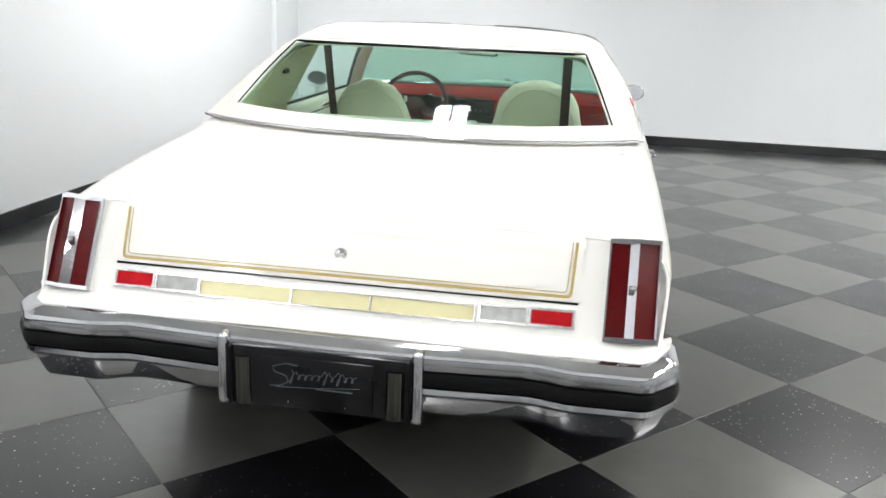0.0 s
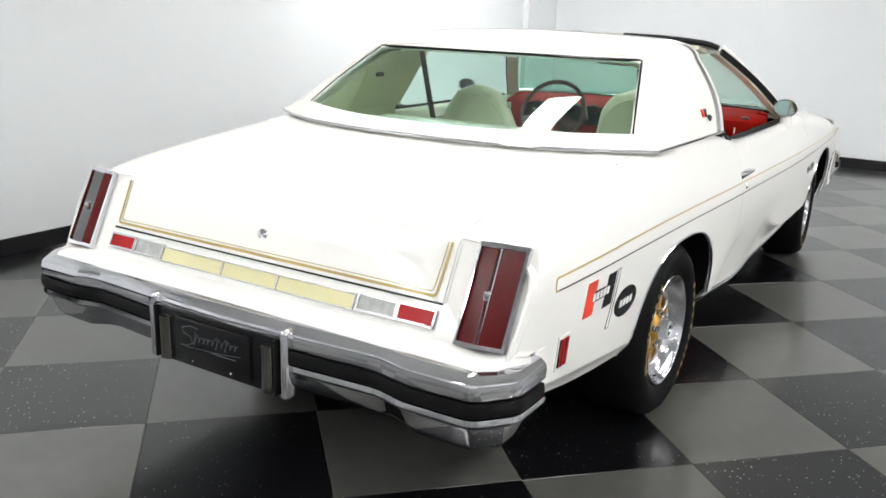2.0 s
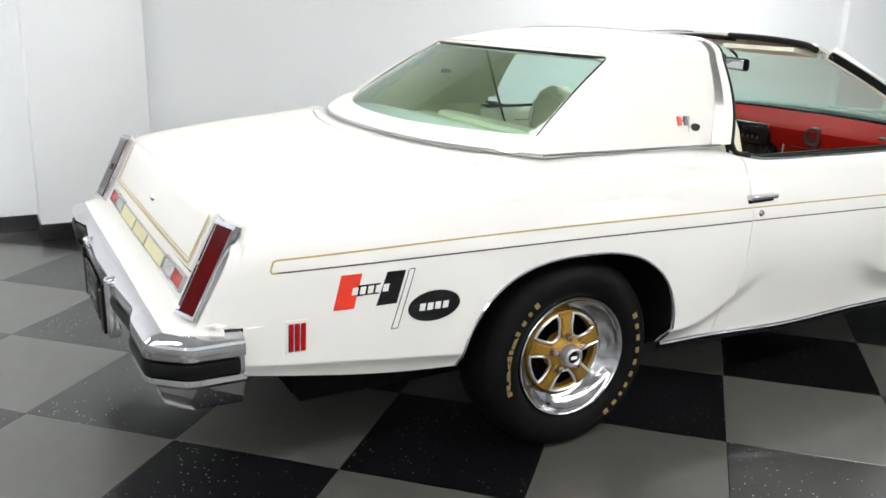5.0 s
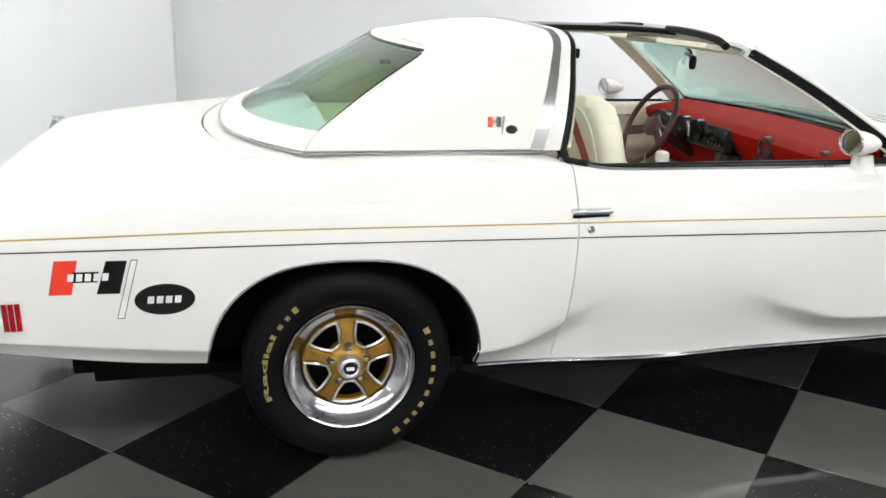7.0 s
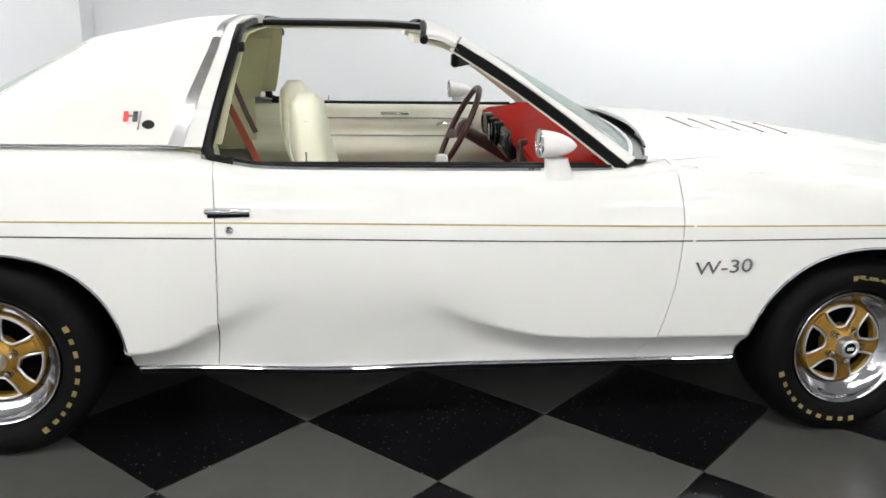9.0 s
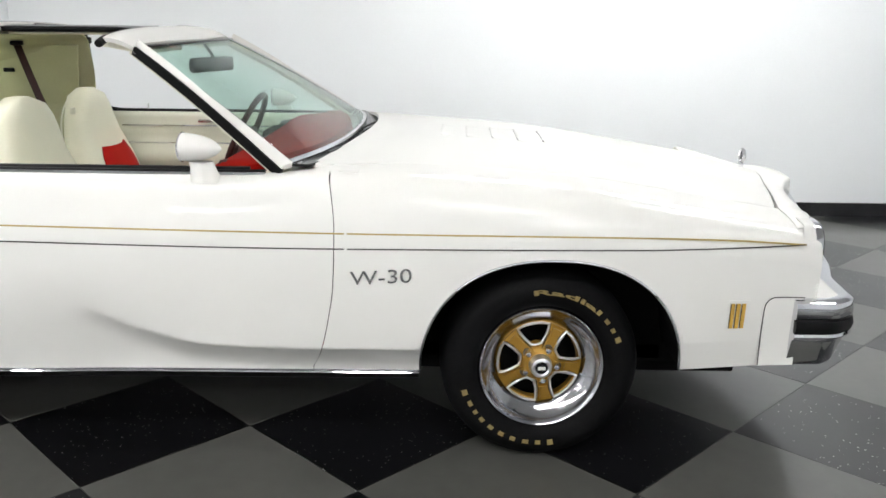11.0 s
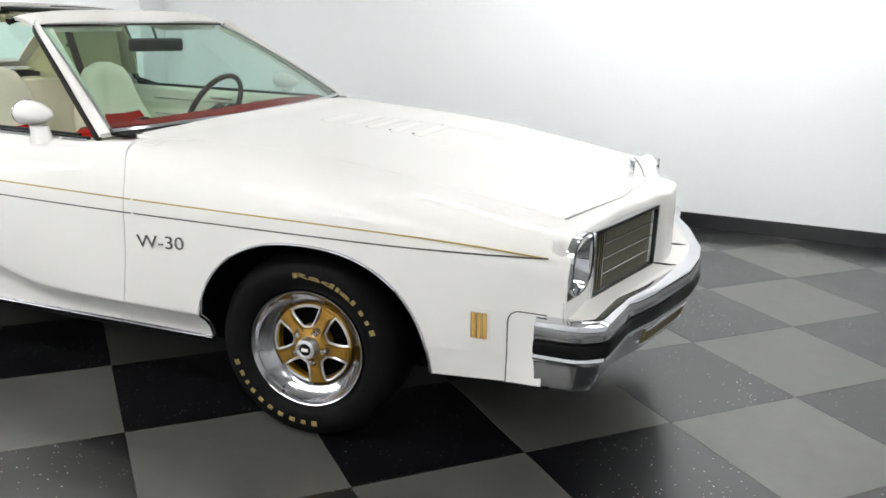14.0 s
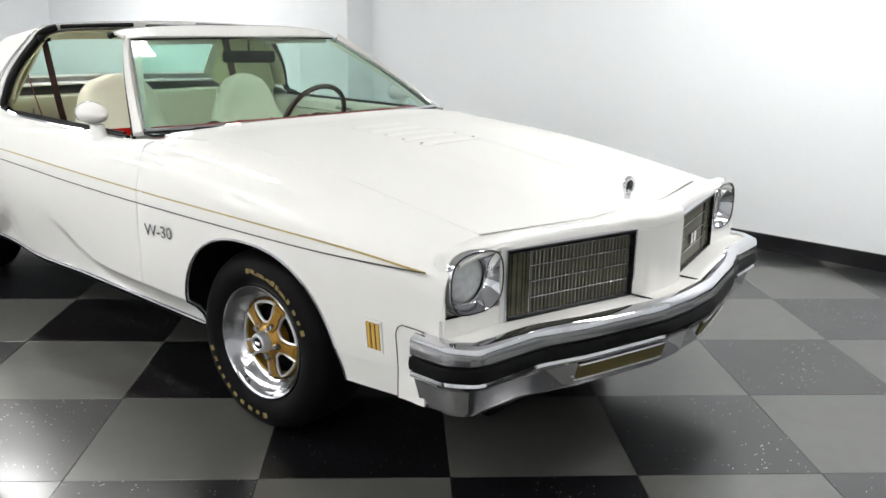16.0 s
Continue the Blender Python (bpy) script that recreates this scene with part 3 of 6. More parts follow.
for inset, w in ((0.0, 0.0075), (0.0115, 0.0022)):
    a, b = 0.655 - inset, 0.725 + inset * 0.9
    side = [(a + 0.006, 0.862), (a, b + 0.016), (a - 0.002, b + 0.005), (a - 0.006, b + 0.001), (a - 0.014, b)]
    centre = [(-x, z) for x, z in side] + [(x, b) for x in np.linspace(-a + 0.05, a - 0.05, 19)] + side[::-1]
    part("pinstripe", lid_line(centre, w), GOLDLINE, lid, "gold pinstripe outline")
lock = lathe([(0.0, 0.0), (0.004, 0.006), (0.006, 0.014), (0.0, 0.019), (-0.01, 0.019)], 24)
lk = part("trunk_lock", lock, CHROME, lid, "round chrome lock")
lk.matrix_basis = Matrix.Translation((0, tail_y(0.785) - 0.017, 0.785)) @ Matrix.Rotation(radians(-90), 4, "Z") @ Matrix.Rotation(radians(26), 4, "Y")

# tail panel with its lamps
def tail_bend(x):
    return 0.3 * max(0, abs(x) - 0.835) + 14 * max(0, abs(x) - 0.888) ** 2


def tail_half(z):
    return float(side_x(tail_y(z) + 0.05, z)) - 0.0015


tail = part("tail_panel", sheet(np.array([[(f * tail_half(z), tail_y(z) + tail_bend(f * tail_half(z)), z) for z in np.linspace(0.60, 0.885, 12)] for f in np.linspace(-1, 1, 61)]), 0.006, (0, -0.5, 0.75)), PAINT, car, "white tail panel")
part("panel_gap", prism([(-0.676, 0.708), (0.676, 0.708), (0.676, 0.716), (-0.676, 0.716)], 0.002, on_tail(0.001)), BLACK, tail, "dark gap under the trunk lid")


def lamp(name, x0, x1, z0, z1, mat, label, rim=0.006, deep=0.006):
    p = part(name, prism([(x0, z0), (x1, z0), (x1, z1), (x0, z1)], deep, on_tail(0.0)), mat, tail, label)
    bm = bmesh.new()
    for q in ([(x0 - rim, z0 - rim), (x1 + rim, z0 - rim), (x1 + rim, z0), (x0 - rim, z0)], [(x0 - rim, z1), (x1 + rim, z1), (x1 + rim, z1 + rim), (x0 - rim, z1 + rim)],
              [(x0 - rim, z0), (x0, z0), (x0, z1), (x0 - rim, z1)], [(x1, z0), (x1 + rim, z0), (x1 + rim, z1), (x1, z1)]):
        prism(q, deep + 0.005, on_tail(0.0), bm)
    part("bezel", bm, DULL, p, "thin metal bezel")
    return p


for s in (-1, 1):
    lo, hi = sorted((s * 0.552, s * 0.664))
    lamp("reflector", lo, hi, 0.653, 0.688, REDLENS, "red reflector")
    lo, hi = sorted((s * 0.412, s * 0.538))
    lamp("reverse_lamp", lo, hi, 0.651, 0.686, CLEARLENS, "clear ribbed reversing lamp")
    # tall twin tail lamps: a chrome bezel, two lenses that meet at a ridge
    def ridge(u, v, w, s=s):
        return on_tail(float(np.interp(abs(u), (0.75, 0.804, 0.822, 0.826, 0.888), (0.003, 0.007, 0.027, 0.027, 0.005))))(u, v, w)

    bm = bmesh.new()
    for q in ([(0.747, 0.626), (0.804, 0.626), (0.822, 0.626), (0.826, 0.626), (0.888, 0.626), (0.888, 0.636), (0.826, 0.636), (0.822, 0.636), (0.804, 0.636), (0.747, 0.636)],
              [(0.749, 0.866), (0.804, 0.866), (0.822, 0.866), (0.826, 0.866), (0.888, 0.866), (0.888, 0.877), (0.826, 0.877), (0.822, 0.877), (0.804, 0.877), (0.749, 0.877)],
              [(0.747, 0.636), (0.752, 0.636), (0.754, 0.866), (0.749, 0.866)], [(0.882, 0.636), (0.888, 0.636), (0.888, 0.866), (0.882, 0.866)]):
        prism([(s * u, v) for u, v in q], 0.018, ridge, bm)
    bez = part("tail_lamp", bm, CHROME, car, "tall chrome-framed twin tail lamp")
    flat = [(u, 0.634) for u in (0.8035, 0.813, 0.822, 0.8265)] + [(u, 0.868) for u in (0.8265, 0.822, 0.813, 0.8035)]
    part("divider", prism([(s * u, v) for u, v in flat], 0.012, ridge), CHROME, bez, "broad chrome divider")
    part("divider_block", boxes(((-0.010, -0.006, -0.013), (0.010, 0.006, 0.013), 0.003)), DULL, bez, "small bright block on the divider", loc=ridge(s * 0.816, 0.752, 0.012))
    for u0, u1 in ((0.752, 0.804), (0.826, 0.882)):
        part("lens", prism([(s * u, v) for u, v in ((u0, 0.636), (u1, 0.636), (u1, 0.866), (u0 + 0.002, 0.866))], 0.010, ridge), DARKRED, bez, "deep red ribbed lens")
for x0, x1 in ((-0.404, -0.134), (-0.128, 0.098), (0.104, 0.394)):
    lamp("gold_panel", x0, x1, 0.645, 0.683, YELLOW, "pale gold trim panel", rim=0.003, deep=0.004)

# ---- bumpers ----
RB = eased(mirror_path([(0.957, -1.135), (0.957, -1.165), (0.957, -1.285), (0.875, -1.385), (0.67, -1.39), (0.57, -1.365), (0.30, -1.385), (0.0, -1.395)])[::-1], 0.03)
FB = eased(mirror_path([(0.948, 3.62), (0.945, 3.75), (0.888, 3.828), (0.645, 3.852), (0.47, 3.915), (0.16, 3.99), (0.0, 4.0)]), 0.03)


def rear_profile(x, y):
    low = 0.398 - 0.012 * step(0.55, 0.7, abs(x))
    return [(-0.13, 0.606), (-0.06, 0.606), (-0.02, 0.600), (-0.004, 0.588), (0.0, 0.572), (-0.002, 0.546), (-0.016, 0.542), (-0.016, 0.497), (-0.002, 0.493), (0.0, 0.478), (-0.006, 0.468),
            (-0.020, 0.462), (-0.0225, 0.456), (-0.044, low + 0.018), (-0.049, low + 0.010), (-0.056, low), (-0.066, low), (-0.09, 0.56)]


def front_profile(x, y):
    return [(-0.056, 0.545), (-0.050, 0.572), (-0.022, 0.575), (-0.004, 0.566), (0.0, 0.552), (0.0, 0.522), (-0.004, 0.514), (-0.016, 0.511), (-0.016, 0.470), (-0.002, 0.466), (0.0, 0.456), (-0.006, 0.447),
            (-0.018, 0.440), (-0.0205, 0.434), (-0.043, 0.364), (-0.047, 0.355), (-0.053, 0.346), (-0.059, 0.346), (-0.062, 0.50)]


rear_bumper = part("rear_bumper", sweep(rear_profile, RB), CHROME, car, "heavy chrome rear bumper")
front_bumper = part("front_bumper", sweep(front_profile, FB), CHROME, car, "heavy chrome front bumper with pointed middle")
part("rub_strip", sweep([(-0.018, 0.541), (0.002, 0.539), (0.006, 0.52), (0.002, 0.500), (-0.018, 0.498)], [p for p in RB if p[0] > 0.27 and p[1] < -1.15]), RUBBER, rear_bumper, "black rubber rub strip")
part("rub_strip", sweep([(-0.018, 0.541), (0.002, 0.539), (0.006, 0.52), (0.002, 0.500), (-0.018, 0.498)], [p for p in RB if p[0] < -0.27 and p[1] < -1.15]), RUBBER, rear_bumper, "black rubber rub strip")
part("rub_strip", sweep([(-0.018, 0.511), (0.002, 0.509), (0.006, 0.490), (0.002, 0.472), (-0.018, 0.470)], FB), RUBBER, front_bumper, "black rubber rub strip")
for s in (-1, 1):
    guard = part("bumper_guard", boxes(((s * 0.272 - 0.015, -1.404, 0.392), (s * 0.272 + 0.015, -1.36, 0.600), 0.011, 3)), CHROME, rear_bumper, "upright chrome bumper guard")
    lo, hi = sorted((s * 0.188, s * 0.238))
    pod = loft([[((lo + hi) / 2 + u, -1.393 + v, z) for u, v in oval(20, 0.025, 0.022, 2.4)] for z in (0.402, 0.41, 0.47, 0.53, 0.542)])
    part("guard_pad", pod, SHADECHROME, rear_bumper, "rounded chrome guard return, dark reflections in its colour")
    part("guard_rubber", boxes(((s * 0.2485 - 0.004, -1.412, 0.40), (s * 0.2485 + 0.004, -1.36, 0.57), 0.002)), RUBBER, guard, "black rubber insert")
recess = part("plate_recess", boxes(((-0.252, -1.402, 0.40), (0.252, -1.37, 0.572), 0.004)), BLACK, rear_bumper, "black number plate recess")
plate = part("dealer_plate", boxes(((-0.155, -1.414, 0.415), (0.155, -1.403, 0.556), 0.004)), BLACK, rear_bumper, "black dealer plate with grey script strokes")
strokes = bmesh.new()
tube([(-0.052, -1.4145, 0.534), (-0.085, -1.4145, 0.538), (-0.122, -1.4145, 0.526), (-0.118, -1.4145, 0.512), (-0.085, -1.4145, 0.502), (-0.078, -1.4145, 0.486), (-0.10, -1.4145, 0.472), (-0.13, -1.4145, 0.470)], 0.0012, n=5, bm=strokes)
wave = []
for k in range(121):
    a, rise = k * math.tau / 12, 0.008 + 0.012 * (k // 12 in (0, 5, 7))
    wave.append((-0.076 + 0.00155 * k + 0.006 * math.sin(a) + 0.35 * rise * math.cos(a), -1.4145, 0.500 + rise * math.cos(a) + 0.00008 * k))
tube(wave, 0.0010, n=5, bm=strokes)
tube([(-0.11, -1.4145, 0.468), (0.0, -1.4145, 0.474), (0.12, -1.4145, 0.486)], 0.0008, n=5, bm=strokes)
part("script", strokes, GREYMARK, plate, "dim grey script strokes")
part("caption", boxes(((0.0, -1.4152, 0.470), (0.10, -1.4135, 0.473))), GREYMARK, plate, "small grey caption bar")
for x in (-0.08, 0.08):
    part("screw", lathe([(0, 0), (0, 0.005), (0.003, 0.004)], 10), DULL, plate, loc=(x, -1.414, 0.425))
# filler between tail and bumper
fill = []
for x in np.linspace(-0.935, 0.935, 45):
    yb = -1.33 + 0.19 * step(0.86, 0.97, abs(x))
    yt = tail_y(0.628) + 0.06 * step(0.86, 0.95, abs(x))
    fill.append([(x, yt + 0.02, 0.63), (x, yt - 0.012, 0.626), (x, yb * 0.5 + yt * 0.5, 0.618), (x, yb, 0.609), (x, yb - 0.005, 0.58)])
part("bumper_filler", sheet(np.array(fill), 0.006, (0, -1.2, 0.4)), PAINT, car, "white filler panel above the rear bumper")

# ---- hood and nose ----
def hood_front(x):
    return 3.63 + 0.135 * (1 - (abs(x) / 0.665) ** 1.3)


def hood_back(x):
    return 2.215 - 0.15 * (abs(x) / 0.75) ** 2


rows = []
for x0 in np.linspace(-1, 1, 41):
    row = []
    for v in np.linspace(0, 1, 40):
        x = x0 * 0.7
        y = hood_back(x) + (hood_front(x) - hood_back(x)) * v
        xx = x0 * (float(fender_in(y)) - 0.002)
        lip = 0.012 * (1 - step(0, 0.05, v))
        row.append((xx, y, float(top_z(xx, y)) + lip))
    rows.append(row)
hood = part("hood", sheet(np.array(rows), 0.012, (0, 2.9, 0.4)), PAINT, car, "glossy white hood with raised centre and louvres")
for k in range(5):
    y = 2.485 + 0.1 * k
    z = float(top_z(0, y))
    lv = np.array([[(x, y + dy, float(top_z(x, y + dy)) + h * (1 - (abs(x) / 0.17) ** 8)) for dy, h in ((0.045, 0.0015), (0.03, 0.0028), (0.012, 0.0045), (0.0, 0.006), (-0.004, 0.0042))] for x in np.linspace(-0.165, 0.165, 15)])
    part("louvre", sheet(lv, 0.003, (0, y, 0)), PAINT, hood)
    # dark strip for the shadow line at the louvre's opening
    part("louvre_slot", boxes(((-0.155, y - 0.004, z - 0.012), (0.155, y + 0.002, z + 0.0018))), BLACKLINE, hood, "louvre slot, its shadow line put in as a dark strip")

nose_y = spline((0, 3.885), (0.09, 3.88), (0.128, 3.87), (0.148, 3.846), (0.65, 3.724), (0.70, 3.718), (0.80, 3.714), (0.86, 3.708), (0.90, 3.696))
nose_z = spline((0, 0.784), (0.60, 0.779), (0.65, 0.786), (0.70, 0.803), (0.74, 0.806), (0.83, 0.804), (0.87, 0.798), (0.90, 0.785))
hood_z = lambda x, y: float(top_z(min(abs(x), 0.66), y)) - max(0, abs(x) - 0.66) ** 2 * 0.5
rows = []
shoulder = flank(3.62, 3.70, fender_in, drop_f)[0][::-1]
for x in np.linspace(-0.846, 0.846, 61):
    ax = abs(x)
    ya = hood_front(min(ax, 0.665)) + 0.001
    za = hood_z(x, ya) if ax < 0.66 else float(np.interp(ax, shoulder[:12, 0], shoulder[:12, 2])) + 0.0015
    yb = float(nose_y(ax))
    zb = min(float(nose_z(ax)), za - 0.02)
    p0, p2 = np.array([ya, za]), np.array([yb, zb])
    crest = np.array([yb - 0.010, min(zb + 0.040, za - 0.006)])
    rows.append([(x, *(p0 + (crest - p0) * t + np.array([0, 0.006 * math.sin(math.pi * t)]))) for t in np.linspace(0, 1, 8)] + [(x, yb - 0.004, crest[1] - 0.004), (x, yb - 0.001, crest[1] - 0.011), (x, yb, zb + 0.010), (x, yb, zb)] + [(x, yb - 0.004, zb - 0.008), (x, yb - 0.05, zb - 0.012)])
header = part("header_panel", sheet(np.array(rows), 0.005, (0, 3.4, 0.5)), PAINT, car, "white header panel over grilles and headlamps")
part("nose_panel", sheet(np.array([[(x, float(nose_y(abs(x))) + 0.002 * (z < 0.6), z) for z in np.linspace(0.565, 0.782, 8)] for x in np.linspace(-0.15, 0.15, 25)]), 0.006, (0, 3.5, 0.66)), PAINT, car, "white upright nose between the grilles")
fb_half = sorted((abs(p[0]), p[1]) for p in FB if p[0] >= -1e-6)
fb_y = lambda x: float(np.interp(abs(x), [p[0] for p in fb_half], [p[1] for p in fb_half]))
ledge = []
for x in np.linspace(-0.925, 0.925, 71):
    ax = abs(x)
    yg = float(nose_y(ax))
    ledge.append([(x, yg - 0.06, 0.575), (x, yg - 0.006, 0.5635), (x, yg + 0.012, 0.5635), (x, (yg + fb_y(x)) / 2, 0.568), (x, max(yg + 0.02, fb_y(x) - 0.046), 0.5725), (x, max(yg + 0.022, fb_y(x) - 0.040), 0.55)])
part("bumper_filler", sheet(np.array(ledge), 0.005, (0, 3.6, 0.4)), PAINT, car, "white filler panel behind the front bumper")
for s in (-1, 1):
    part("filler_joint", boxes(((s * 0.155 - 0.003, 3.85, 0.566), (s * 0.155 + 0.003, 3.93, 0.571))), BLACK, car, "dark joint")

for s in (-1, 1):
    # panels beside and under the headlamp
    part("lamp_surround", sheet(np.array([[(s * x, float(nose_y(x)) - 0.002, z) for z in np.linspace(0.565, 0.79, 6)] for x in np.linspace(0.654, 0.675, 5)]), 0.005, (0, 3.5, 0.66)), PAINT, car)
    part("lamp_surround", sheet(np.array([[(s * x, float(nose_y(x)) - 0.004, z) for z in np.linspace(0.565, 0.620, 4)] for x in np.linspace(0.66, 0.905, 9)]), 0.005, (0, 3.5, 0.66)), PAINT, car)
    part("bumper_end_filler", sheet(np.array([[(s * (float(side_x(y, max(z, 0.45))) + 0.0010 + 0.018 * float(step(3.54, 3.66, y))), y, z) for z in np.linspace(0.342 + 0.06 * (y - 3.53), 0.58 - 0.03 * max(0, (3.55 - y) / 0.02) ** 2, 8)] for y in (3.53, 3.535, 3.542, 3.55, 3.58, 3.61, 3.64)]), 0.006, (0, 3.5, 0.5)), PAINT, car, "white filler panel at the bumper end")

    seam = [(3.529, 0.345), (3.529, 0.45), (3.529, 0.540), (3.532, 0.556), (3.541, 0.570), (3.556, 0.578), (3.60, 0.581), (3.65, 0.581)]
    part("panel_seam", tube([(s * (float(side_x(y, max(z, 0.45))) + 0.0016 + 0.018 * float(step(3.54, 3.66, y))), y, z) for y, z in seam], 0.0017, n=6), RUBBER, car, "thin dark panel seam")

    # grille: frame, dark back, bars
    def on_grille(u, v, w, s=s):
        """u: half width from the middle, v: height, w: forward."""
        return (s * u, 3.846 - (u - 0.148) * 0.243 + w, v)

    grille = part("grille", prism([(0.148, 0.562), (0.652, 0.562), (0.652, 0.780), (0.148, 0.780)], 0.006, lambda u, v, w: on_grille(u, v, w - 0.05)), BLACK, car, "grey-gold grille of fine upright bars in a bright frame")
    bm = bmesh.new()
    for q in ([(0.146, 0.560), (0.654, 0.560), (0.654, 0.570), (0.146, 0.570)], [(0.146, 0.771), (0.654, 0.771), (0.654, 0.781), (0.146, 0.781)],
              [(0.146, 0.570), (0.155, 0.570), (0.155, 0.771), (0.146, 0.771)], [(0.645, 0.570), (0.654, 0.570), (0.654, 0.771), (0.645, 0.771)]):
        prism(q, 0.052, lambda u, v, w: on_grille(u, v, w - 0.05), bm)
    part("grille_frame", bm, BLACK, grille, "dark outer grille frame")
    bm = bmesh.new()
    for q in ([(0.155, 0.570), (0.645, 0.570), (0.645, 0.574), (0.155, 0.574)], [(0.155, 0.765), (0.645, 0.765), (0.645, 0.769), (0.155, 0.769)],
              [(0.155, 0.574), (0.159, 0.574), (0.159, 0.765), (0.155, 0.765)], [(0.641, 0.574), (0.645, 0.574), (0.645, 0.765), (0.641, 0.765)]):
        prism(q, 0.034, lambda u, v, w: on_grille(u, v, w - 0.045), bm)
    part("inner_frame", bm, DULL, grille, "bright inner grille frame")
    bm = bmesh.new()
    for q in ([(0.142, 0.556), (0.658, 0.556), (0.658, 0.560), (0.142, 0.560)], [(0.142, 0.781), (0.658, 0.781), (0.658, 0.785), (0.142, 0.785)],
              [(0.142, 0.560), (0.146, 0.560), (0.146, 0.781), (0.142, 0.781)], [(0.654, 0.560), (0.658, 0.560), (0.658, 0.781), (0.654, 0.781)]):
        prism(q, 0.050, lambda u, v, w: on_grille(u, v, w - 0.046), bm)
    part("grille_bead", bm, CHROME, grille, "thin bright outer bead")
    bar = None
    for k in range(27):
        u = 0.166 + k * 0.0146
        if bar is None:
            ob = part("grille_bar", prism([(-0.0032, 0.57), (0.0032, 0.57), (0.0032, 0.772), (-0.0032, 0.772)], 0.022, lambda a, b, c: (a, c, b)), GRILLE, grille)
            bar = ob.data
        else:
            ob = new("grille_bar", bar)
            ob.parent = grille
        q = on_grille(u, 0, -0.038)
        ob.location = q
    for v in (0.621, 0.671, 0.721):
        part("grille_rail", prism([(0.156, v - 0.002), (0.556, v - 0.002), (0.556, v + 0.002), (0.156, v + 0.002)], 0.008, lambda a, b, c: on_grille(a, b, c - 0.018)), DULL, grille, "thin bright cross rail")
    part("parking_lamp", prism([(0.562, 0.572), (0.643, 0.572), (0.643, 0.769), (0.562, 0.769)], 0.022, lambda a, b, c: on_grille(a, b, c - 0.035)), SMOKED, grille, "smoky parking lamp lens")
    for u in (0.571, 0.583, 0.6025, 0.622, 0.634):
        part("lens_rib", prism([(u - 0.003, 0.575), (u + 0.003, 0.575), (u + 0.003, 0.766), (u - 0.003, 0.766)], 0.006, lambda a, b, c: on_grille(a, b, c - 0.014)), SMOKED, grille)
    part("lamp_post", prism([(0.557, 0.572), (0.561, 0.572), (0.561, 0.769), (0.557, 0.769)], 0.03, lambda a, b, c: on_grille(a, b, c - 0.04)), DULL, grille, "bright divider beside the lamp")
    if s == -1:
        mk = bmesh.new()
        for u in (0.335, 0.375):
            prism([(u, 0.640), (u + 0.028, 0.640), (u + 0.028, 0.680), (u, 0.680)], 0.012, lambda a, b, c: on_grille(a, b, c - 0.012), mk)
        part("grille_badge", mk, CHROME, grille, "small bright grille badge")

    # headlamp
    hl = pose(s * 0.771, 3.709, 0.709, 0, 0, -s * 4)

    def on_head(u, v, w, m=hl):
        return m @ Vector((u, w, v))

    bm = bmesh.new()
    rings = []
    for k in range(48):
        a = k * math.tau / 48
        cx, cz = math.cos(a), math.sin(a)
        q = (abs(cx) ** 3 + abs(cz) ** 3) ** (-1 / 3)
        R = (0.1085, 0.0935)
        line = [(R[0] * q * cx, R[1] * q * cz, -0.05), (R[0] * q * cx, R[1] * q * cz, 0.0), (0.975 * R[0] * q * cx, 0.975 * R[1] * q * cz, 0.006), (0.93 * R[0] * q * cx, 0.93 * R[1] * q * cz, 0.0), (0.080 * cx, 0.078 * cz, -0.032), (0.074 * cx, 0.074 * cz, -0.045)]
        rings.append([bm.verts.new(on_head(*p)) for p in line])
    for k in range(48):
        for i in range(5):
            bm.faces.new((rings[k][i], rings[(k + 1) % 48][i], rings[(k + 1) % 48][i + 1], rings[k][i + 1])).smooth = True
    bmesh.ops.recalc_face_normals(bm, faces=bm.faces[:])
    head = part("headlamp", bm, CHROME, car, "round headlamp in a rounded chrome bezel")
    flange = []
    for a in np.linspace(0, math.tau, 65):
        cx, cz = math.cos(a), math.sin(a)
        q, q8 = (abs(cx) ** 3 + abs(cz) ** 3) ** (-1 / 3), (abs(cx) ** 7 + abs(cz) ** 7) ** (-1 / 7)
        flange.append([tuple(on_head(0.1095 * q * cx, 0.0945 * q * cz, -0.018)), tuple(on_head(0.1105 * q * cx, 0.0955 * q * cz, -0.022)), tuple(on_head(0.1125 * q8 * cx, 0.0975 * q8 * cz, -0.034)), tuple(on_head(0.1125 * q8 * cx, 0.0985 * q8 * cz, -0.06))])
    part("lamp_surround", sheet(np.array(flange), 0.004, (0, 3.0, 0.7)), PAINT, head, "white body round the bezel")
    groove = []
    for k in range(48):
        a = k * math.tau / 48
        q = (abs(math.cos(a)) ** 3 + abs(math.sin(a)) ** 3) ** (-1 / 3)
        groove.append(on_head(0.104 * q * math.cos(a), 0.0895 * q * math.sin(a), 0.0062))
    part("bezel_bead", tube(groove, 0.0022, closed=True, n=6), BLACK, head, "dark line round the bezel")
    lens = lathe([(-0.03, 0.0), (-0.032, 0.026), (-0.037, 0.052), (-0.045, 0.070), (-0.05, 0.073)], 36)
    lob = part("lens", lens, HEADLENS, head, "clear fluted headlamp lens")
    lob.matrix_basis = hl @ Matrix.Rotation(radians(90), 4, "Z")
    part("retaining_ring", tube([on_head(0.074 * math.cos(a), 0.074 * math.sin(a), -0.040) for a in np.linspace(0, math.tau, 41)[:-1]], 0.004, closed=True, n=8), DULL, head, "steel retaining ring")

    # lower bumper opening, each half
    slot_path = [p for p in FB if 0.03 < s * p[0] < 0.56]
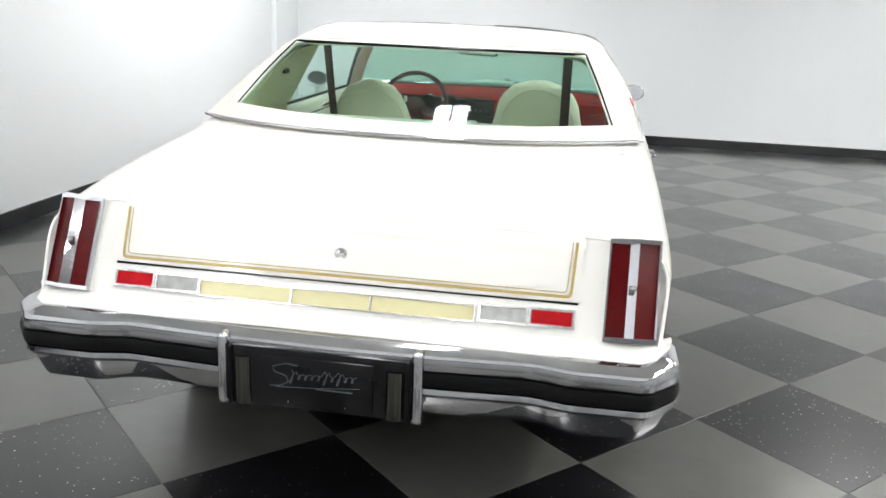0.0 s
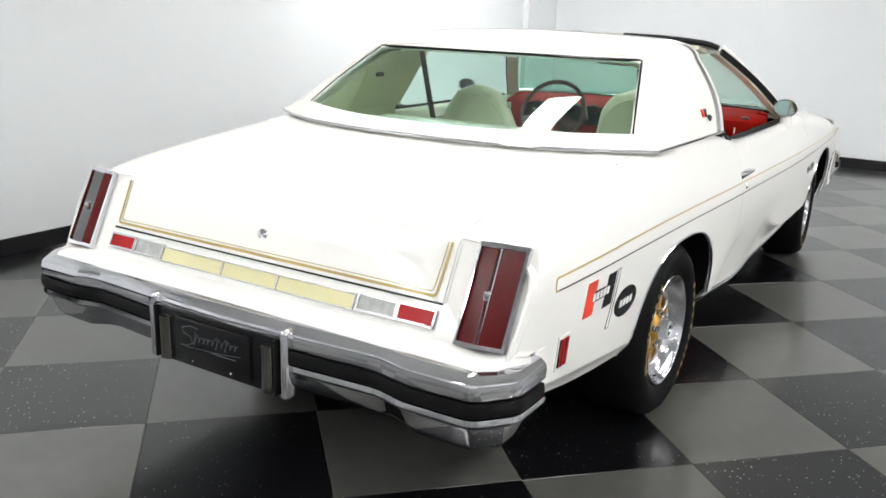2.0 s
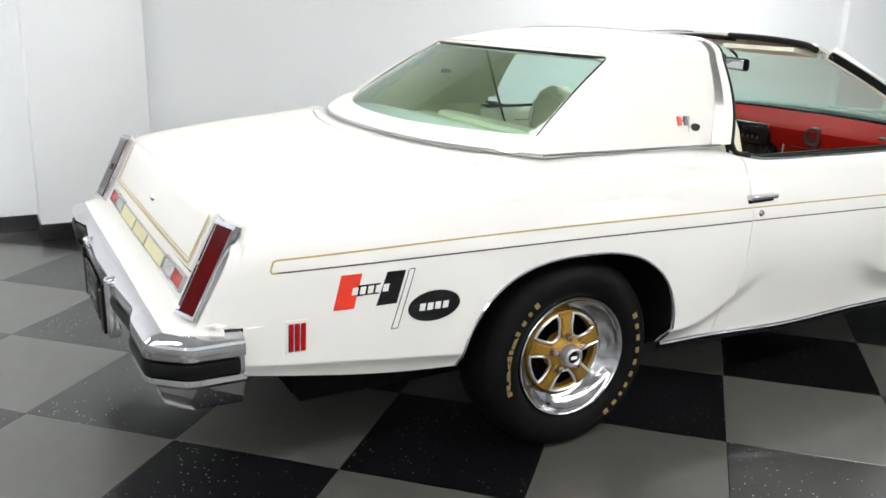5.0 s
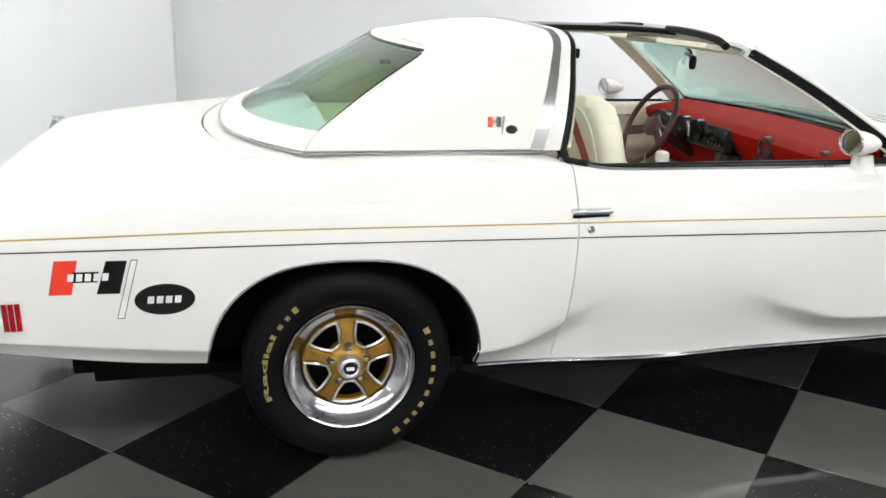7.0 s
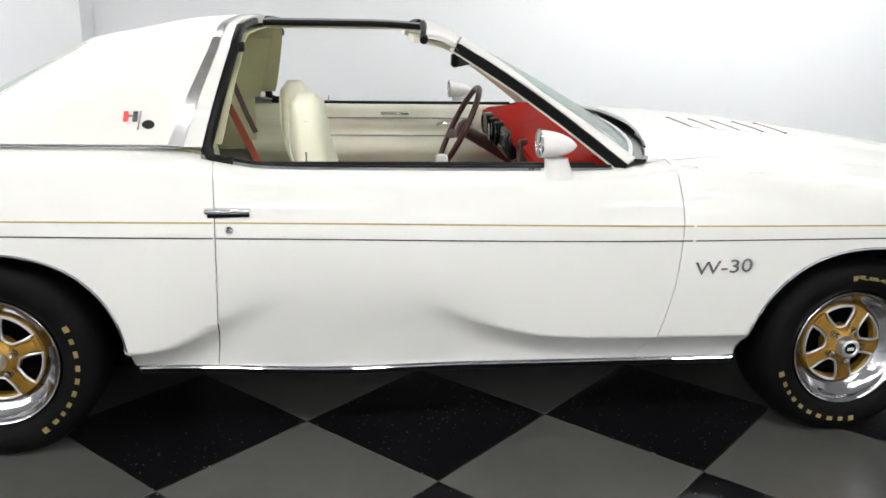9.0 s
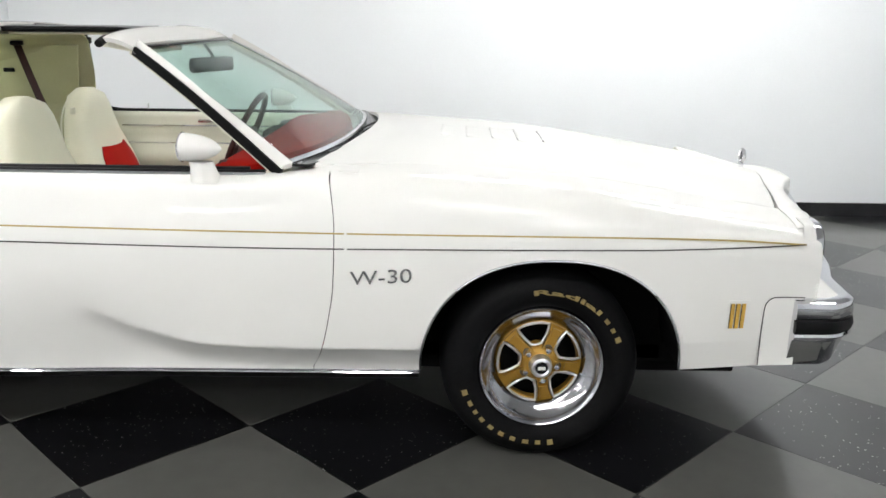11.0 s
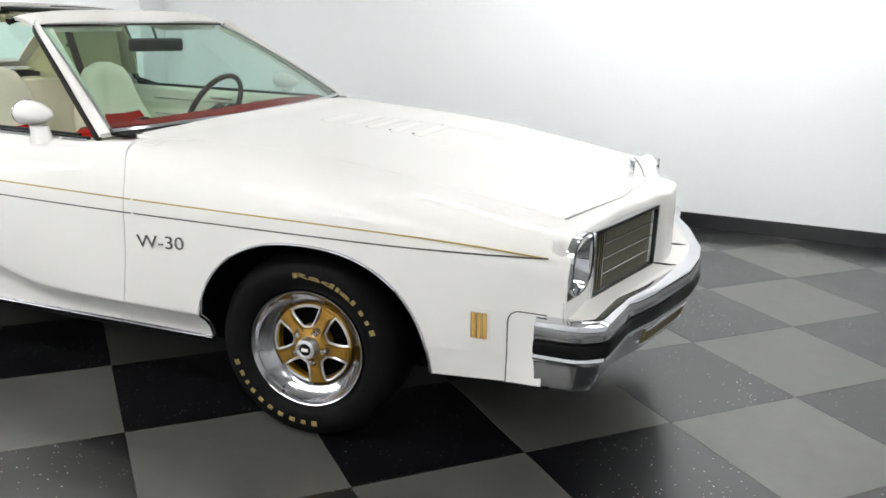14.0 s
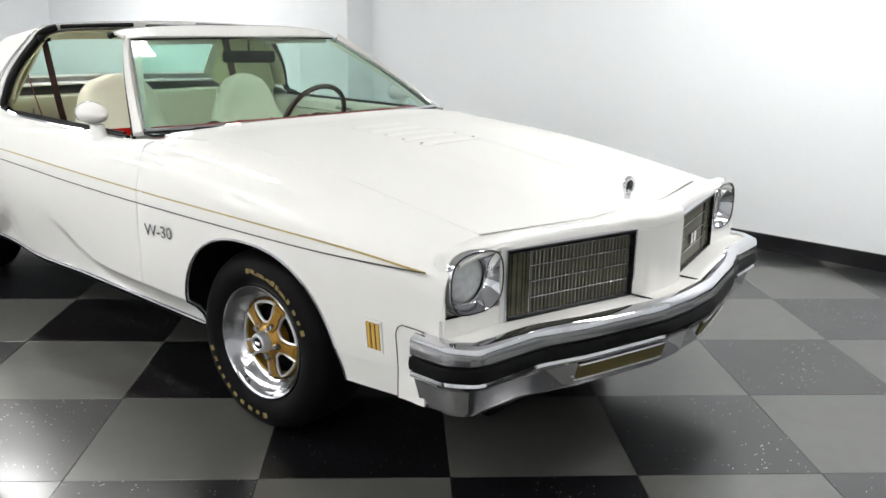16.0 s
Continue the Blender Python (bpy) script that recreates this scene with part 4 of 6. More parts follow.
    for zz, oo in ((0.376, -0.0345), (0.430, -0.0165)):
        part("slot_frame", tube([(p[0], p[1] + oo, zz) for p in slot_path], 0.0032, n=6), SILVER, front_bumper, "bright slot edge")
    part("air_slot", sweep([(-0.050, 0.378), (-0.0335, 0.378), (-0.0175, 0.428), (-0.034, 0.428)], [p for p in FB if 0.03 < s * p[0] < 0.56] if s == 1 else [p for p in FB if 0.03 < s * p[0] < 0.56]), SLOT, front_bumper, "olive-gold air slot in the bumper")

ring = tube([(0.027 * math.cos(a), 0.0, 0.025 * math.sin(a)) for a in np.linspace(0, math.tau, 25)[:-1]], 0.0072, closed=True, n=8)
orn = part("hood_ornament", ring, CHROME, car, "small chrome stand-up hood ornament", loc=(-0.01, 3.715, 0.890))
part("stem", boxes(((-0.007, -0.012, -0.048), (0.007, 0.008, -0.022), 0.003)), CHROME, orn)
part("medallion", boxes(((-0.017, -0.004, -0.015), (0.017, 0.004, 0.015), 0.004)), BLACK, orn, "dark medallion")

# ---- roof, pillars and glass ----
A0, B0 = np.array([0.872, -0.135, 1.016]), np.array([0.878, 0.575, 1.016])
D1, C1 = np.array([0.668, 0.318, 1.308]), np.array([0.690, 0.705, 1.354])
roof_mid = spline((0.0, 1.342), (0.5, 1.380), (1.0, 1.393), (1.4, 1.395))
roof_mid_y = spline((0.0, 0.335), (1.0, 0.700), (1.4, 0.85))


def roof_section(u, out=0.0, n=10):
    """Half of the roof's section, from the belt up the pillar to the middle; u: 0 at the rear window, 1 at the vinyl's front edge."""
    p0, p1 = A0 + (B0 - A0) * u, D1 + (C1 - D1) * u
    mid = np.array([0, float(roof_mid_y(u)), float(roof_mid(u))])
    e = p1 + (p0 - p1) * 0.16
    f = p1 + (mid - p1) * 0.22
    f[2] = p1[2] + (mid[2] - p1[2]) * 0.50 + 0.004
    k = p1 + np.array([0.006, 0, 0.014])
    pts = []
    for t in np.linspace(0, 1, n):
        q = p0 + (e - p0) * t
        q[0] += 0.025 * math.sin(math.pi * t) * (0.4 + 0.6 * u)
        pts.append(q)
    for t in np.linspace(0, 1, 8)[1:]:
        pts.append((1 - t) ** 2 * e + 2 * t * (1 - t) * k + t * t * f)
    g = np.array([0.30, (f[1] + mid[1]) / 2, mid[2] - 0.002])
    for t in np.linspace(0, 1, 10)[1:]:
        pts.append((1 - t) ** 2 * f + 2 * t * (1 - t) * g + t * t * mid)
    pts = np.array(pts)
    if out:
        pts[:, 0] += out * np.linspace(1, 0, len(pts)) ** 0.5
        pts[:, 2] += out * np.linspace(0, 1, len(pts)) ** 0.5
    return pts


def whole(half):
    return np.concatenate([half, flip(half[:-1][::-1], -1)])


roof = part("vinyl_roof", sheet(np.array([whole(roof_section(u)) for u in np.linspace(0, 1, 14)]), 0.022, (0, 0.4, 1.0)), VINYL, car, "cream grained vinyl half roof")
part("roof_band", sheet(np.array([whole(roof_section(u, 0.004)) for u in (0.985, 1.018, 1.05)]), 0.02, (0, 0.7, 1.0)), DULL, car, "bright band at the vinyl edge")
hoop = part("roof_hoop", sheet(np.array([whole(roof_section(u, -0.001)) for u in (1.05, 1.09, 1.13)]), 0.03, (0, 0.7, 1.0)), PAINT, car, "white painted roof hoop behind the doors")
part("hoop_lining", sheet(np.array([whole(roof_section(u, -0.048)) for u in np.linspace(0.0, 1.205, 15)]), 0.004, (0, 0.7, 1.0)), LINING, car, "olive-cream headliner")
strip = [(0.874, 0.760, 0.966), (0.874, 0.715, 0.969), (0.872, 0.688, 0.982)] + [(p[0] - 0.004, p[1], p[2]) for p in roof_section(1.148, -0.018)[:15]]
for s in (-1, 1):
    part("weatherstrip", tube([(s * x, y, z) for x, y, z in strip], 0.018, n=10), RUBBER, hoop, "black weatherstrip")
for s in (-1, 1):
    pts = roof_section(1.148, -0.004)[15:]
    part("roof_gasket", tube([(s * p[0], p[1] + 0.004, p[2] - 0.012) for p in pts if p[0] > 0.13], 0.011, n=8), RUBBER, hoop, "black roof opening gasket")
    part("latch", boxes(((s * 0.688 - 0.014, 0.752, 1.290), (s * 0.688 + 0.014, 0.784, 1.322), 0.006)), RUBBER, hoop, "black roof latch")

# t bar and header over the windshield
bar_rows = [[(x, y, 1.384 - 0.006 * (x / 0.13) ** 2 - 0.016 * step(1.1, 1.5, y) ** 2) for x in np.linspace(-0.13, 0.13, 9)] for y in np.linspace(0.78, 1.425, 12)]
tbar = part("t_bar", sheet(np.array(bar_rows), 0.020, (0, 1.1, 1.0)), BLACK, car, "black centre bar between the open roof panels")
for s in (-1, 1):
    part("roof_gasket", tube([(s * 0.130, y, 1.370 - 0.016 * float(step(1.1, 1.5, y)) ** 2) for y in np.linspace(0.80, 1.39, 12)], 0.010, n=8), RUBBER, tbar, "black roof opening gasket")
part("t_bar_lining", boxes(((-0.10, 0.79, 1.348), (0.10, 1.38, 1.362), 0.006)), TRIMW, tbar, "cream lining")


def header_z(x, v):
    return 1.383 - 0.030 * (abs(x) / 0.63) ** 3 - 0.072 * max(v, 0.0) ** 1.6 - 0.008 * max(0.0, (abs(x) - 0.55) / 0.07) ** 2


def header_y(x, v):
    return 1.412 + 0.15 * v - 0.03 * (abs(x) / 0.63) ** 2


top_frame = part("windshield_header", sheet(np.array([[(x, header_y(x, v), header_z(x, v)) for v in np.linspace(-0.1, 0.78 - 0.20 * (abs(x) / 0.60) ** 2, 10)] for x in np.linspace(-0.612, 0.612, 41)]), 0.014, (0, 1.4, 1.0)), PAINT, car, "white windshield header")
for s in (-1, 1):
    part("header_gasket", tube([(s * x, header_y(x, -0.12) - 0.004, header_z(x, -0.1) - 0.012) for x in np.linspace(0.12, 0.63, 14)], 0.014, n=8), RUBBER, top_frame, "black roof opening gasket")
    vis = np.array([[(s * x, y, 1.315 - 0.025 * (y - 1.36) / 0.15) for y in np.linspace(1.33, 1.48, 5)] for x in np.linspace(0.14, 0.54, 8)])
    part("sun_visor", sheet(vis, 0.018, (0, 1.4, 2.0)), TRIMW, top_frame, "cream sun visor")


def ws(u, v):
    """The windshield: u from -1 to 1 across, v from 0 at the base to 1 at the top."""
    bot = np.array([0.836 * u, 2.14 - 0.125 * abs(u) ** 2.4, 0.993 - 0.010 * u * u])
    top = np.array([0.588 * u, 1.531 - 0.057 * abs(u) ** 2.2, 1.325 - 0.006 * abs(u) ** 2.2])
    p = bot + (top - bot) * v
    p[2] += 0.012 * math.sin(math.pi * v)
    return p


pane = part("windshield", sheet(np.array([[ws(u, v) for v in np.linspace(0, 1, 10)] for u in np.linspace(-1, 1, 25)]), 0.005, (0, 1.2, 0.8)), GLASS, car, "greenish tinted windshield")
pane.visible_shadow = False
part("windshield_trim", tube([ws(u, 1.0) for u in np.linspace(-1, 1, 25)], 0.005, n=8), BLACK, pane, "dark windshield seal")
part("windshield_trim", tube([ws(u, -0.01) for u in np.linspace(-1, 1, 25)], 0.010, n=8), CHROME, pane, "chrome windshield trim")
cowl = np.array([[(0.84 * u, ws(u, 0)[1] - 0.02 + (hood_back(0.84 * u) + 0.05 - ws(u, 0)[1] + 0.02) * v, 0.978 - 0.006 * v) for v in np.linspace(0, 1, 4)] for u in np.linspace(-1, 1, 21)])
for s in (-1, 1):
    part("cowl_side", sheet(np.array([[(s * x, y, float(top_z(x, y)) - 0.003) for y in np.linspace(2.0, 2.24, 6)] for x in np.linspace(0.73, 0.872, 5)]), 0.006, (0, 2, 0.5)), PAINT, car, "white cowl side")
part("cowl", sheet(cowl, 0.01, (0, 2, 0.5)), BLACK, car, "black cowl panel with wipers")
for s in (-1, 1):
    part("wiper", tube([(0.05 + s * 0.3, 2.19, 0.984), (0.25 + s * 0.28, 2.16, 0.987), (0.42 + s * 0.26, 2.12, 0.988)], [0.006, 0.005, 0.004], n=6), BLACK, car, "black wiper arm")
    # a-pillar: painted outer bar, chrome edge, black strip behind
    lo, hi = np.array([0.866, 2.005, 0.985]), np.array([0.606, 1.463, 1.325])
    ax = (-0.32, 0.25, 0.0)
    line = [lo + (hi - lo) * t + np.array([0.012, 0, 0.012]) * math.sin(math.pi * t) for t in np.linspace(-0.02, 0.97, 12)]
    edge_lo, edge_hi = np.array([0.866, 1.968, 0.990]), np.array([0.608, 1.462, 1.334])
    edge = [edge_lo + (edge_hi - edge_lo) * t + np.array([0.010, 0, 0.014]) * math.sin(math.pi * t) for t in np.linspace(-0.07, 0.97, 12)]
    skin = np.array([[(s * p[0], p[1], p[2]), (s * ((p[0] + q[0]) / 2 + 0.008), (p[1] + q[1]) / 2, (p[2] + q[2]) / 2 + 0.004), (s * (q[0] - 0.010), q[1] + 0.018, q[2] + 0.004)] for p, q in zip(edge, line)])
    pil = part("a_pillar", sheet(skin, 0.024, (0, 1.5, 1.0)), PAINT, car, "white windshield pillar")
    part("pillar_trim", tube([ws(s * 1.004, v) + np.array([0.0, 0.0, 0.003]) for v in np.linspace(0, 1, 12)], 0.005, n=8), CHROME, pil, "chrome pillar trim")
    part("weatherstrip", strap([(s * (p[0] - 0.006), p[1] - 0.006, p[2] - 0.015) for p in edge], 0.032, 0.014, (s * -0.35, -0.45, -0.8)), RUBBER, pil, "black weatherstrip")
    part("pillar_lining", strap([(s * (p[0] - 0.042), p[1] - 0.002, p[2] - 0.022) for p in edge], 0.072, 0.014, (s * -0.75, 0.66, 0.0)), TRIMW, pil, "cream pillar lining")


def rw(u, v):
    """The rear window: u across, v from 0 at the base to 1 at the top."""
    bot = np.array([0.755 * u, -0.325 + 0.235 * abs(u) ** 2.2, 1.054 + 0.006 * u * u])
    top = np.array([0.632 * u, 0.218 + 0.058 * abs(u) ** 2, 1.304 - 0.002 * abs(u) ** 2])
    p = bot + (top - bot) * v
    p[2] += 0.010 * math.sin(math.pi * v)
    return p


back = part("rear_window", sheet(np.array([[rw(u, v) for v in np.linspace(0, 1, 9)] for u in np.linspace(-1, 1, 25)]), 0.005, (0, 0.5, 0.8)), GLASS, car, "greenish tinted rear window")
back.visible_shadow = False
part("window_seal", tube([rw(u, 1.0) for u in np.linspace(-1, 1, 25)], 0.007, n=6), BLACK, back, "thin black window seal")
for s in (-1, 1):
    part("window_seal", tube([rw(s, v) for v in np.linspace(0, 1, 9)], 0.005, n=6), BLACK, back, "thin black window seal")

def window_edge(k):
    """The rear window's edge beside point k of the roof's rear section."""
    if k < 10:
        return rw(0.99, 0.94 * k / 9)
    if k < 17:
        t = (k - 9) / 7
        return (1 - t) ** 2 * rw(0.99, 0.94) + 2 * t * (1 - t) * rw(0.99, 0.99) + t * t * rw(0.86, 0.99)
    return rw(0.86 * (1 - (k - 16) / 9), 0.99)


outer_line = roof_section(0.0)
ring_rows = []
for w in np.linspace(0, 1, 6):
    half = np.array([window_edge(k) * (1 - w) + p * w + np.array([0.3, -0.35, 0.85]) * 0.007 * math.sin(math.pi * w) for k, p in enumerate(outer_line)])
    half[-1, 0] = 0
    ring_rows.append(whole(half))
part("window_frame", sheet(np.array(ring_rows), 0.012, (0, 0.5, 0.9)), VINYL, back, "cream vinyl window frame")


part("roof_seam", tube([tuple(p) for p in whole(np.array(ring_rows[2][:26]) + np.array([0.0012, -0.0014, 0.0026]))], 0.0028, n=6), VINYL, back, "raised vinyl seam round the window")


def vinyl_base(u):
    """The vinyl's rear edge on the deck."""
    k = abs(u) ** 2.6
    return np.array([0.872 * u, -0.400 + 0.255 * k, 1.016 + 0.002 * k])


frame_rows = np.array([[(1 - w) * rw(u, 0.01) + w * (vinyl_base(u) + np.array([0, 0, 0.003])) + np.array([0, 0, 0.010 * math.sin(math.pi * w)]) for w in np.linspace(0, 1, 6)] for u in np.linspace(-1, 1, 31)])
part("window_frame", sheet(frame_rows, 0.014, (0, 0.5, 0.9)), VINYL, back, "cream vinyl window frame")
base_line = [tuple(vinyl_base(u)) for u in np.linspace(-1, 1, 41)]
part("vinyl_trim", tube([(-0.893, 0.60, 1.018)] + base_line + [(0.893, 0.60, 1.018)], 0.0055, n=8), CHROME, roof, "bright trim along the vinyl edge")

# ---- side trim, handles, badges ----
def ribbon(points, w, out, sx):
    """A thin painted line along (y, z) points on the body side."""
    bm = bmesh.new()
    prev = None
    pts = np.array(points, float)
    d = np.gradient(pts, axis=0)
    d /= np.linalg.norm(d, axis=1)[:, None]
    for (y, z), (dy, dz) in zip(pts, d):
        pair = []
        for k in (-1, 1):
            yy, zz = y - dz * w / 2 * k, z + dy * w / 2 * k
            pair.append([bm.verts.new((sx * (float(side_x(yy, zz)) + o), yy, zz)) for o in (out, out - 0.004)])
        ring = [pair[0][0], pair[1][0], pair[1][1], pair[0][1]]
        if prev:
            for k in range(4):
                bm.faces.new((prev[k], prev[(k + 1) % 4], ring[(k + 1) % 4], ring[k]))
        prev = ring
    bmesh.ops.recalc_face_normals(bm, faces=bm.faces[:])
    return bm


stripe_hi = spline((-1.03, 0.792), (-0.22, 0.803), (0.65, 0.800), (2.2, 0.782), (3.1, 0.774), (3.4, 0.766), (3.64, 0.750))
stripe_lo = spline((-1.05, 0.757), (-0.22, 0.759), (0.65, 0.753), (2.2, 0.734), (3.1, 0.735), (3.4, 0.741), (3.64, 0.750))


SAIL = np.array([roof_section(u)[:10] for u in np.linspace(0, 1, 60)]).reshape(-1, 3)


def roof_x(y, z):
    """Half width of the vinyl pillar at a place."""
    d = np.hypot(SAIL[:, 1] - y, SAIL[:, 2] - z)
    k = np.argsort(d)[:4]
    return float(np.average(SAIL[k, 0], weights=1 / (d[k] + 1e-4)))


def on_side(sx, out):
    return lambda u, v, w: (sx * (float(side_x(u, v)) + out + w), u, v)


for sx in (1, -1):
    quarter, door, fender = SIDES[sx]
    for (a, b), owner in zip(((-1.035, 0.705), (0.712, 2.205), (2.214, 3.64)), (quarter, door, fender)):
        ys = np.linspace(a, b, int((b - a) / 0.04) + 2)
        part("pinstripe", ribbon([(y, float(stripe_hi(y))) for y in ys], 0.0048, 0.0012, sx), GOLDLINE, owner, "thin gold pinstripe")
        part("pinstripe", ribbon([(y, float(stripe_lo(y))) for y in ys], 0.0042, 0.0012, sx), BLACKLINE, owner, "thin dark pinstripe")
    part("pinstripe", ribbon([(-1.035, 0.792), (-1.045, 0.788), (-1.053, 0.765), (-1.05, 0.757), (-1.035, 0.757)], 0.005, 0.0012, sx), GOLDLINE, quarter, "thin gold pinstripe")
    # door handle and lock
    hb = bmesh.new()
    ho = side_x(0.75, 0.83)
    lo, hi = sorted((sx * (ho - 0.006), sx * (ho + 0.024)))
    box(hb, (lo, 0.682, 0.828), (hi, 0.818, 0.846), 0.006, 2)
    handle = part("door_handle", hb, CHROME, door, "chrome pull-up door handle")
    lo, hi = sorted((sx * (ho - 0.004), sx * (ho + 0.004)))
    part("handle_recess", boxes(((lo, 0.688, 0.812), (hi, 0.815, 0.829), 0.002)), BLACK, handle, "dark handle recess")
    lkb = part("door_lock", lathe([(0.005, 0), (0.006, 0.008), (0.0, 0.013), (-0.01, 0.013)], 20), CHROME, door, "round chrome door lock", loc=(sx * float(side_x(0.752, 0.776)), 0.752, 0.776))
    lkb.rotation_euler = (0, 0, 0 if sx > 0 else math.pi)
    # belt molding along the window opening
    bel = [(sx * (float(door_in(y)) + 0.012), y, float(top_z(float(door_in(y)), y)) + 0.002) for y in np.linspace(0.665, 1.95, 24)]
    part("belt_molding", strap([(p[0] + sx * 0.002, p[1], p[2] - 0.004) for p in bel], 0.016, 0.006, (sx * 0.5, 0, -0.85)), CHROME, door, "chrome window-sill molding")
    # black line drawn for the shadow below the molding
    part("belt_shadow_line", tube([(p[0] + sx * 0.006, p[1], p[2] - 0.013) for p in bel], 0.0035, n=6), RUBBER, door, "thin black shadow line under the molding")
    part("belt_seal", tube([(p[0] - sx * 0.012, p[1], p[2] + 0.003) for p in bel], 0.0085, n=6), RUBBER, door, "black window-sill seal")
    # marker lamps: three upright lens bars in a pale frame
    for owner, yc, zc, mat, lab in ((quarter, -0.982, 0.563, REDLENS, "red side marker with three bars"), (fender, 3.443, 0.517, AMBER, "amber side marker with three bars")):
        pl = part("side_marker", prism([(yc - 0.032, zc - 0.052), (yc + 0.032, zc - 0.052), (yc + 0.032, zc + 0.052), (yc - 0.032, zc + 0.052)], 0.004, on_side(sx, -0.001)), PAINT, owner, lab)
        for k in (-1, 0, 1):
            y = yc + 0.0175 * k
            part("lens_bar", prism([(y - 0.0058, zc - 0.042), (y + 0.0058, zc - 0.042), (y + 0.0058, zc + 0.042), (y - 0.0058, zc + 0.042)], 0.006, on_side(sx, 0.001)), mat, pl)
            part("bar_edge", prism([(y - 0.0078, zc - 0.042), (y - 0.0058, zc - 0.042), (y - 0.0058, zc + 0.042), (y - 0.0078, zc + 0.042)], 0.006, on_side(sx, 0.0012)), BLACK, pl)
    # painted emblem: red and black uprights with a bar, a slash and a black oval
    e = lambda pts: [(y + 0.010, z) for y, z in pts]
    mk = lambda nm, pts, mat, out, lab: part(nm, prism(e(pts), 0.0012, on_side(sx, out)), mat, quarter, lab)
    mk("emblem_bar", [(-0.888, 0.628), (-0.826, 0.628), (-0.802, 0.731), (-0.864, 0.731)], REDMARK, 0.0004, "slanted red emblem bar")
    mk("emblem_bar", [(-0.758, 0.627), (-0.694, 0.627), (-0.667, 0.727), (-0.725, 0.727)], BLACK, 0.0004, "slanted black emblem bar")
    mk("emblem_link", [(-0.822, 0.664), (-0.752, 0.664), (-0.746, 0.696), (-0.815, 0.696)], BLACK, 0.0002, "black emblem link")
    for k in range(5):
        y = -0.834 + 0.0236 * k
        mk("emblem_caption", [(y, 0.669), (y + 0.0165, 0.669), (y + 0.0205, 0.691), (y + 0.004, 0.691)], WHITEMARK, 0.0020, "plain white caption bar")
    sl = [(-0.656, 0.728), (-0.638, 0.728), (-0.688, 0.547), (-0.707, 0.547)]
    mk("emblem_slash", sl, WHITEMARK, 0.0002, "white slash outlined in black")
    for p, q in zip(sl, sl[1:] + sl[:1]):
        part("slash_outline", ribbon([(p[0] + 0.010, p[1]), ((p[0] + q[0]) / 2 + 0.010, (p[1] + q[1]) / 2), (q[0] + 0.010, q[1])], 0.002, 0.0020, sx), BLACKLINE, quarter)
    mk("emblem_oval", [(-0.570 + 0.086 * math.cos(a) + 0.004 * math.sin(a), 0.603 + 0.049 * math.sin(a)) for a in np.linspace(0, math.tau, 37)[:-1]], BLACK, 0.0004, "black oval emblem")
    for k in range(4):
        y = -0.620 + 0.0255 * k
        mk("emblem_caption", [(y, 0.592), (y + 0.018, 0.592), (y + 0.021, 0.614), (y + 0.003, 0.614)], WHITEMARK, 0.0020, "plain white caption bar")
    # the same emblem, small, on the vinyl
    sv = lambda u, v, w: (sx * (roof_x(u, v) - 0.004 + w), u, v)
    badge = part("roof_badge", prism([(0.432, 1.088), (0.446, 1.088), (0.449, 1.118), (0.435, 1.118)], 0.008, sv), REDMARK, roof, "small red, black and silver emblem")
    part("badge_bar", prism([(0.460, 1.088), (0.474, 1.088), (0.477, 1.118), (0.463, 1.118)], 0.008, sv), BLACK, badge)
    part("badge_link", prism([(0.446, 1.099), (0.460, 1.099), (0.461, 1.107), (0.447, 1.107)], 0.007, sv), DULL, badge)
    part("badge_slash", prism([(0.474, 1.064), (0.478, 1.064), (0.488, 1.120), (0.484, 1.120)], 0.008, sv), CHROME, badge)
    part("badge_oval", prism([(0.508 + 0.019 * math.cos(a), 1.080 + 0.013 * math.sin(a)) for a in np.linspace(0, math.tau, 21)[:-1]], 0.008, sv), BLACK, badge)

    # fender lettering
    txt = bpy.data.curves.new("letters", "FONT")
    txt.body, txt.size, txt.extrude, txt.align_x = "W-30", 0.064, 0.0012, "CENTER"
    tob = bpy.data.objects.new("letters", txt)
    scene.collection.objects.link(tob)
    me = bpy.data.meshes.new_from_object(tob.evaluated_get(bpy.context.evaluated_depsgraph_get()))
    bpy.data.objects.remove(tob)
    yc, zc = 2.318, 0.624
    for v in me.vertices:
        u, h, d = v.co
        u *= 1.28
        yy, zz = yc + sx * u, zc + h + 0.06 * u * sx
        v.co = (sx * (float(side_x(yy, zz)) + 0.001 + d + 0.0022), yy, zz)
    me.materials.clear()
    me.materials.append(DULL)
    me.materials.append(LETTERSIDE)
    me.update()
    for poly in me.polygons:
        poly.material_index = 1 if abs(poly.normal.x) < 0.6 else 0
    part("fender_lettering", me, DULL, fender, "raised chrome lettering W-30 with dark edges")

    # door mirror: bullet shell on a short foot
    rings = []
    for t in np.linspace(0, 1, 14):
        k = max(0.02, 1 - t**2.2) ** 0.62
        rings.append([(0.060 * k * math.cos(a), -0.045 + 0.118 * t, 0.043 * k * math.sin(a) - 0.006 * t) for a in np.linspace(0, math.tau, 25)[:-1]])
    mir = bmesh.new()
    made = [[mir.verts.new(p) for p in r] for r in rings]
    for p, q in zip(made, made[1:]):
        for k in range(24):
            mir.faces.new((p[k], p[(k + 1) % 24], q[(k + 1) % 24], q[k])).smooth = True
    mir.faces.new(made[-1])
    bmesh.ops.recalc_face_normals(mir, faces=mir.faces[:])
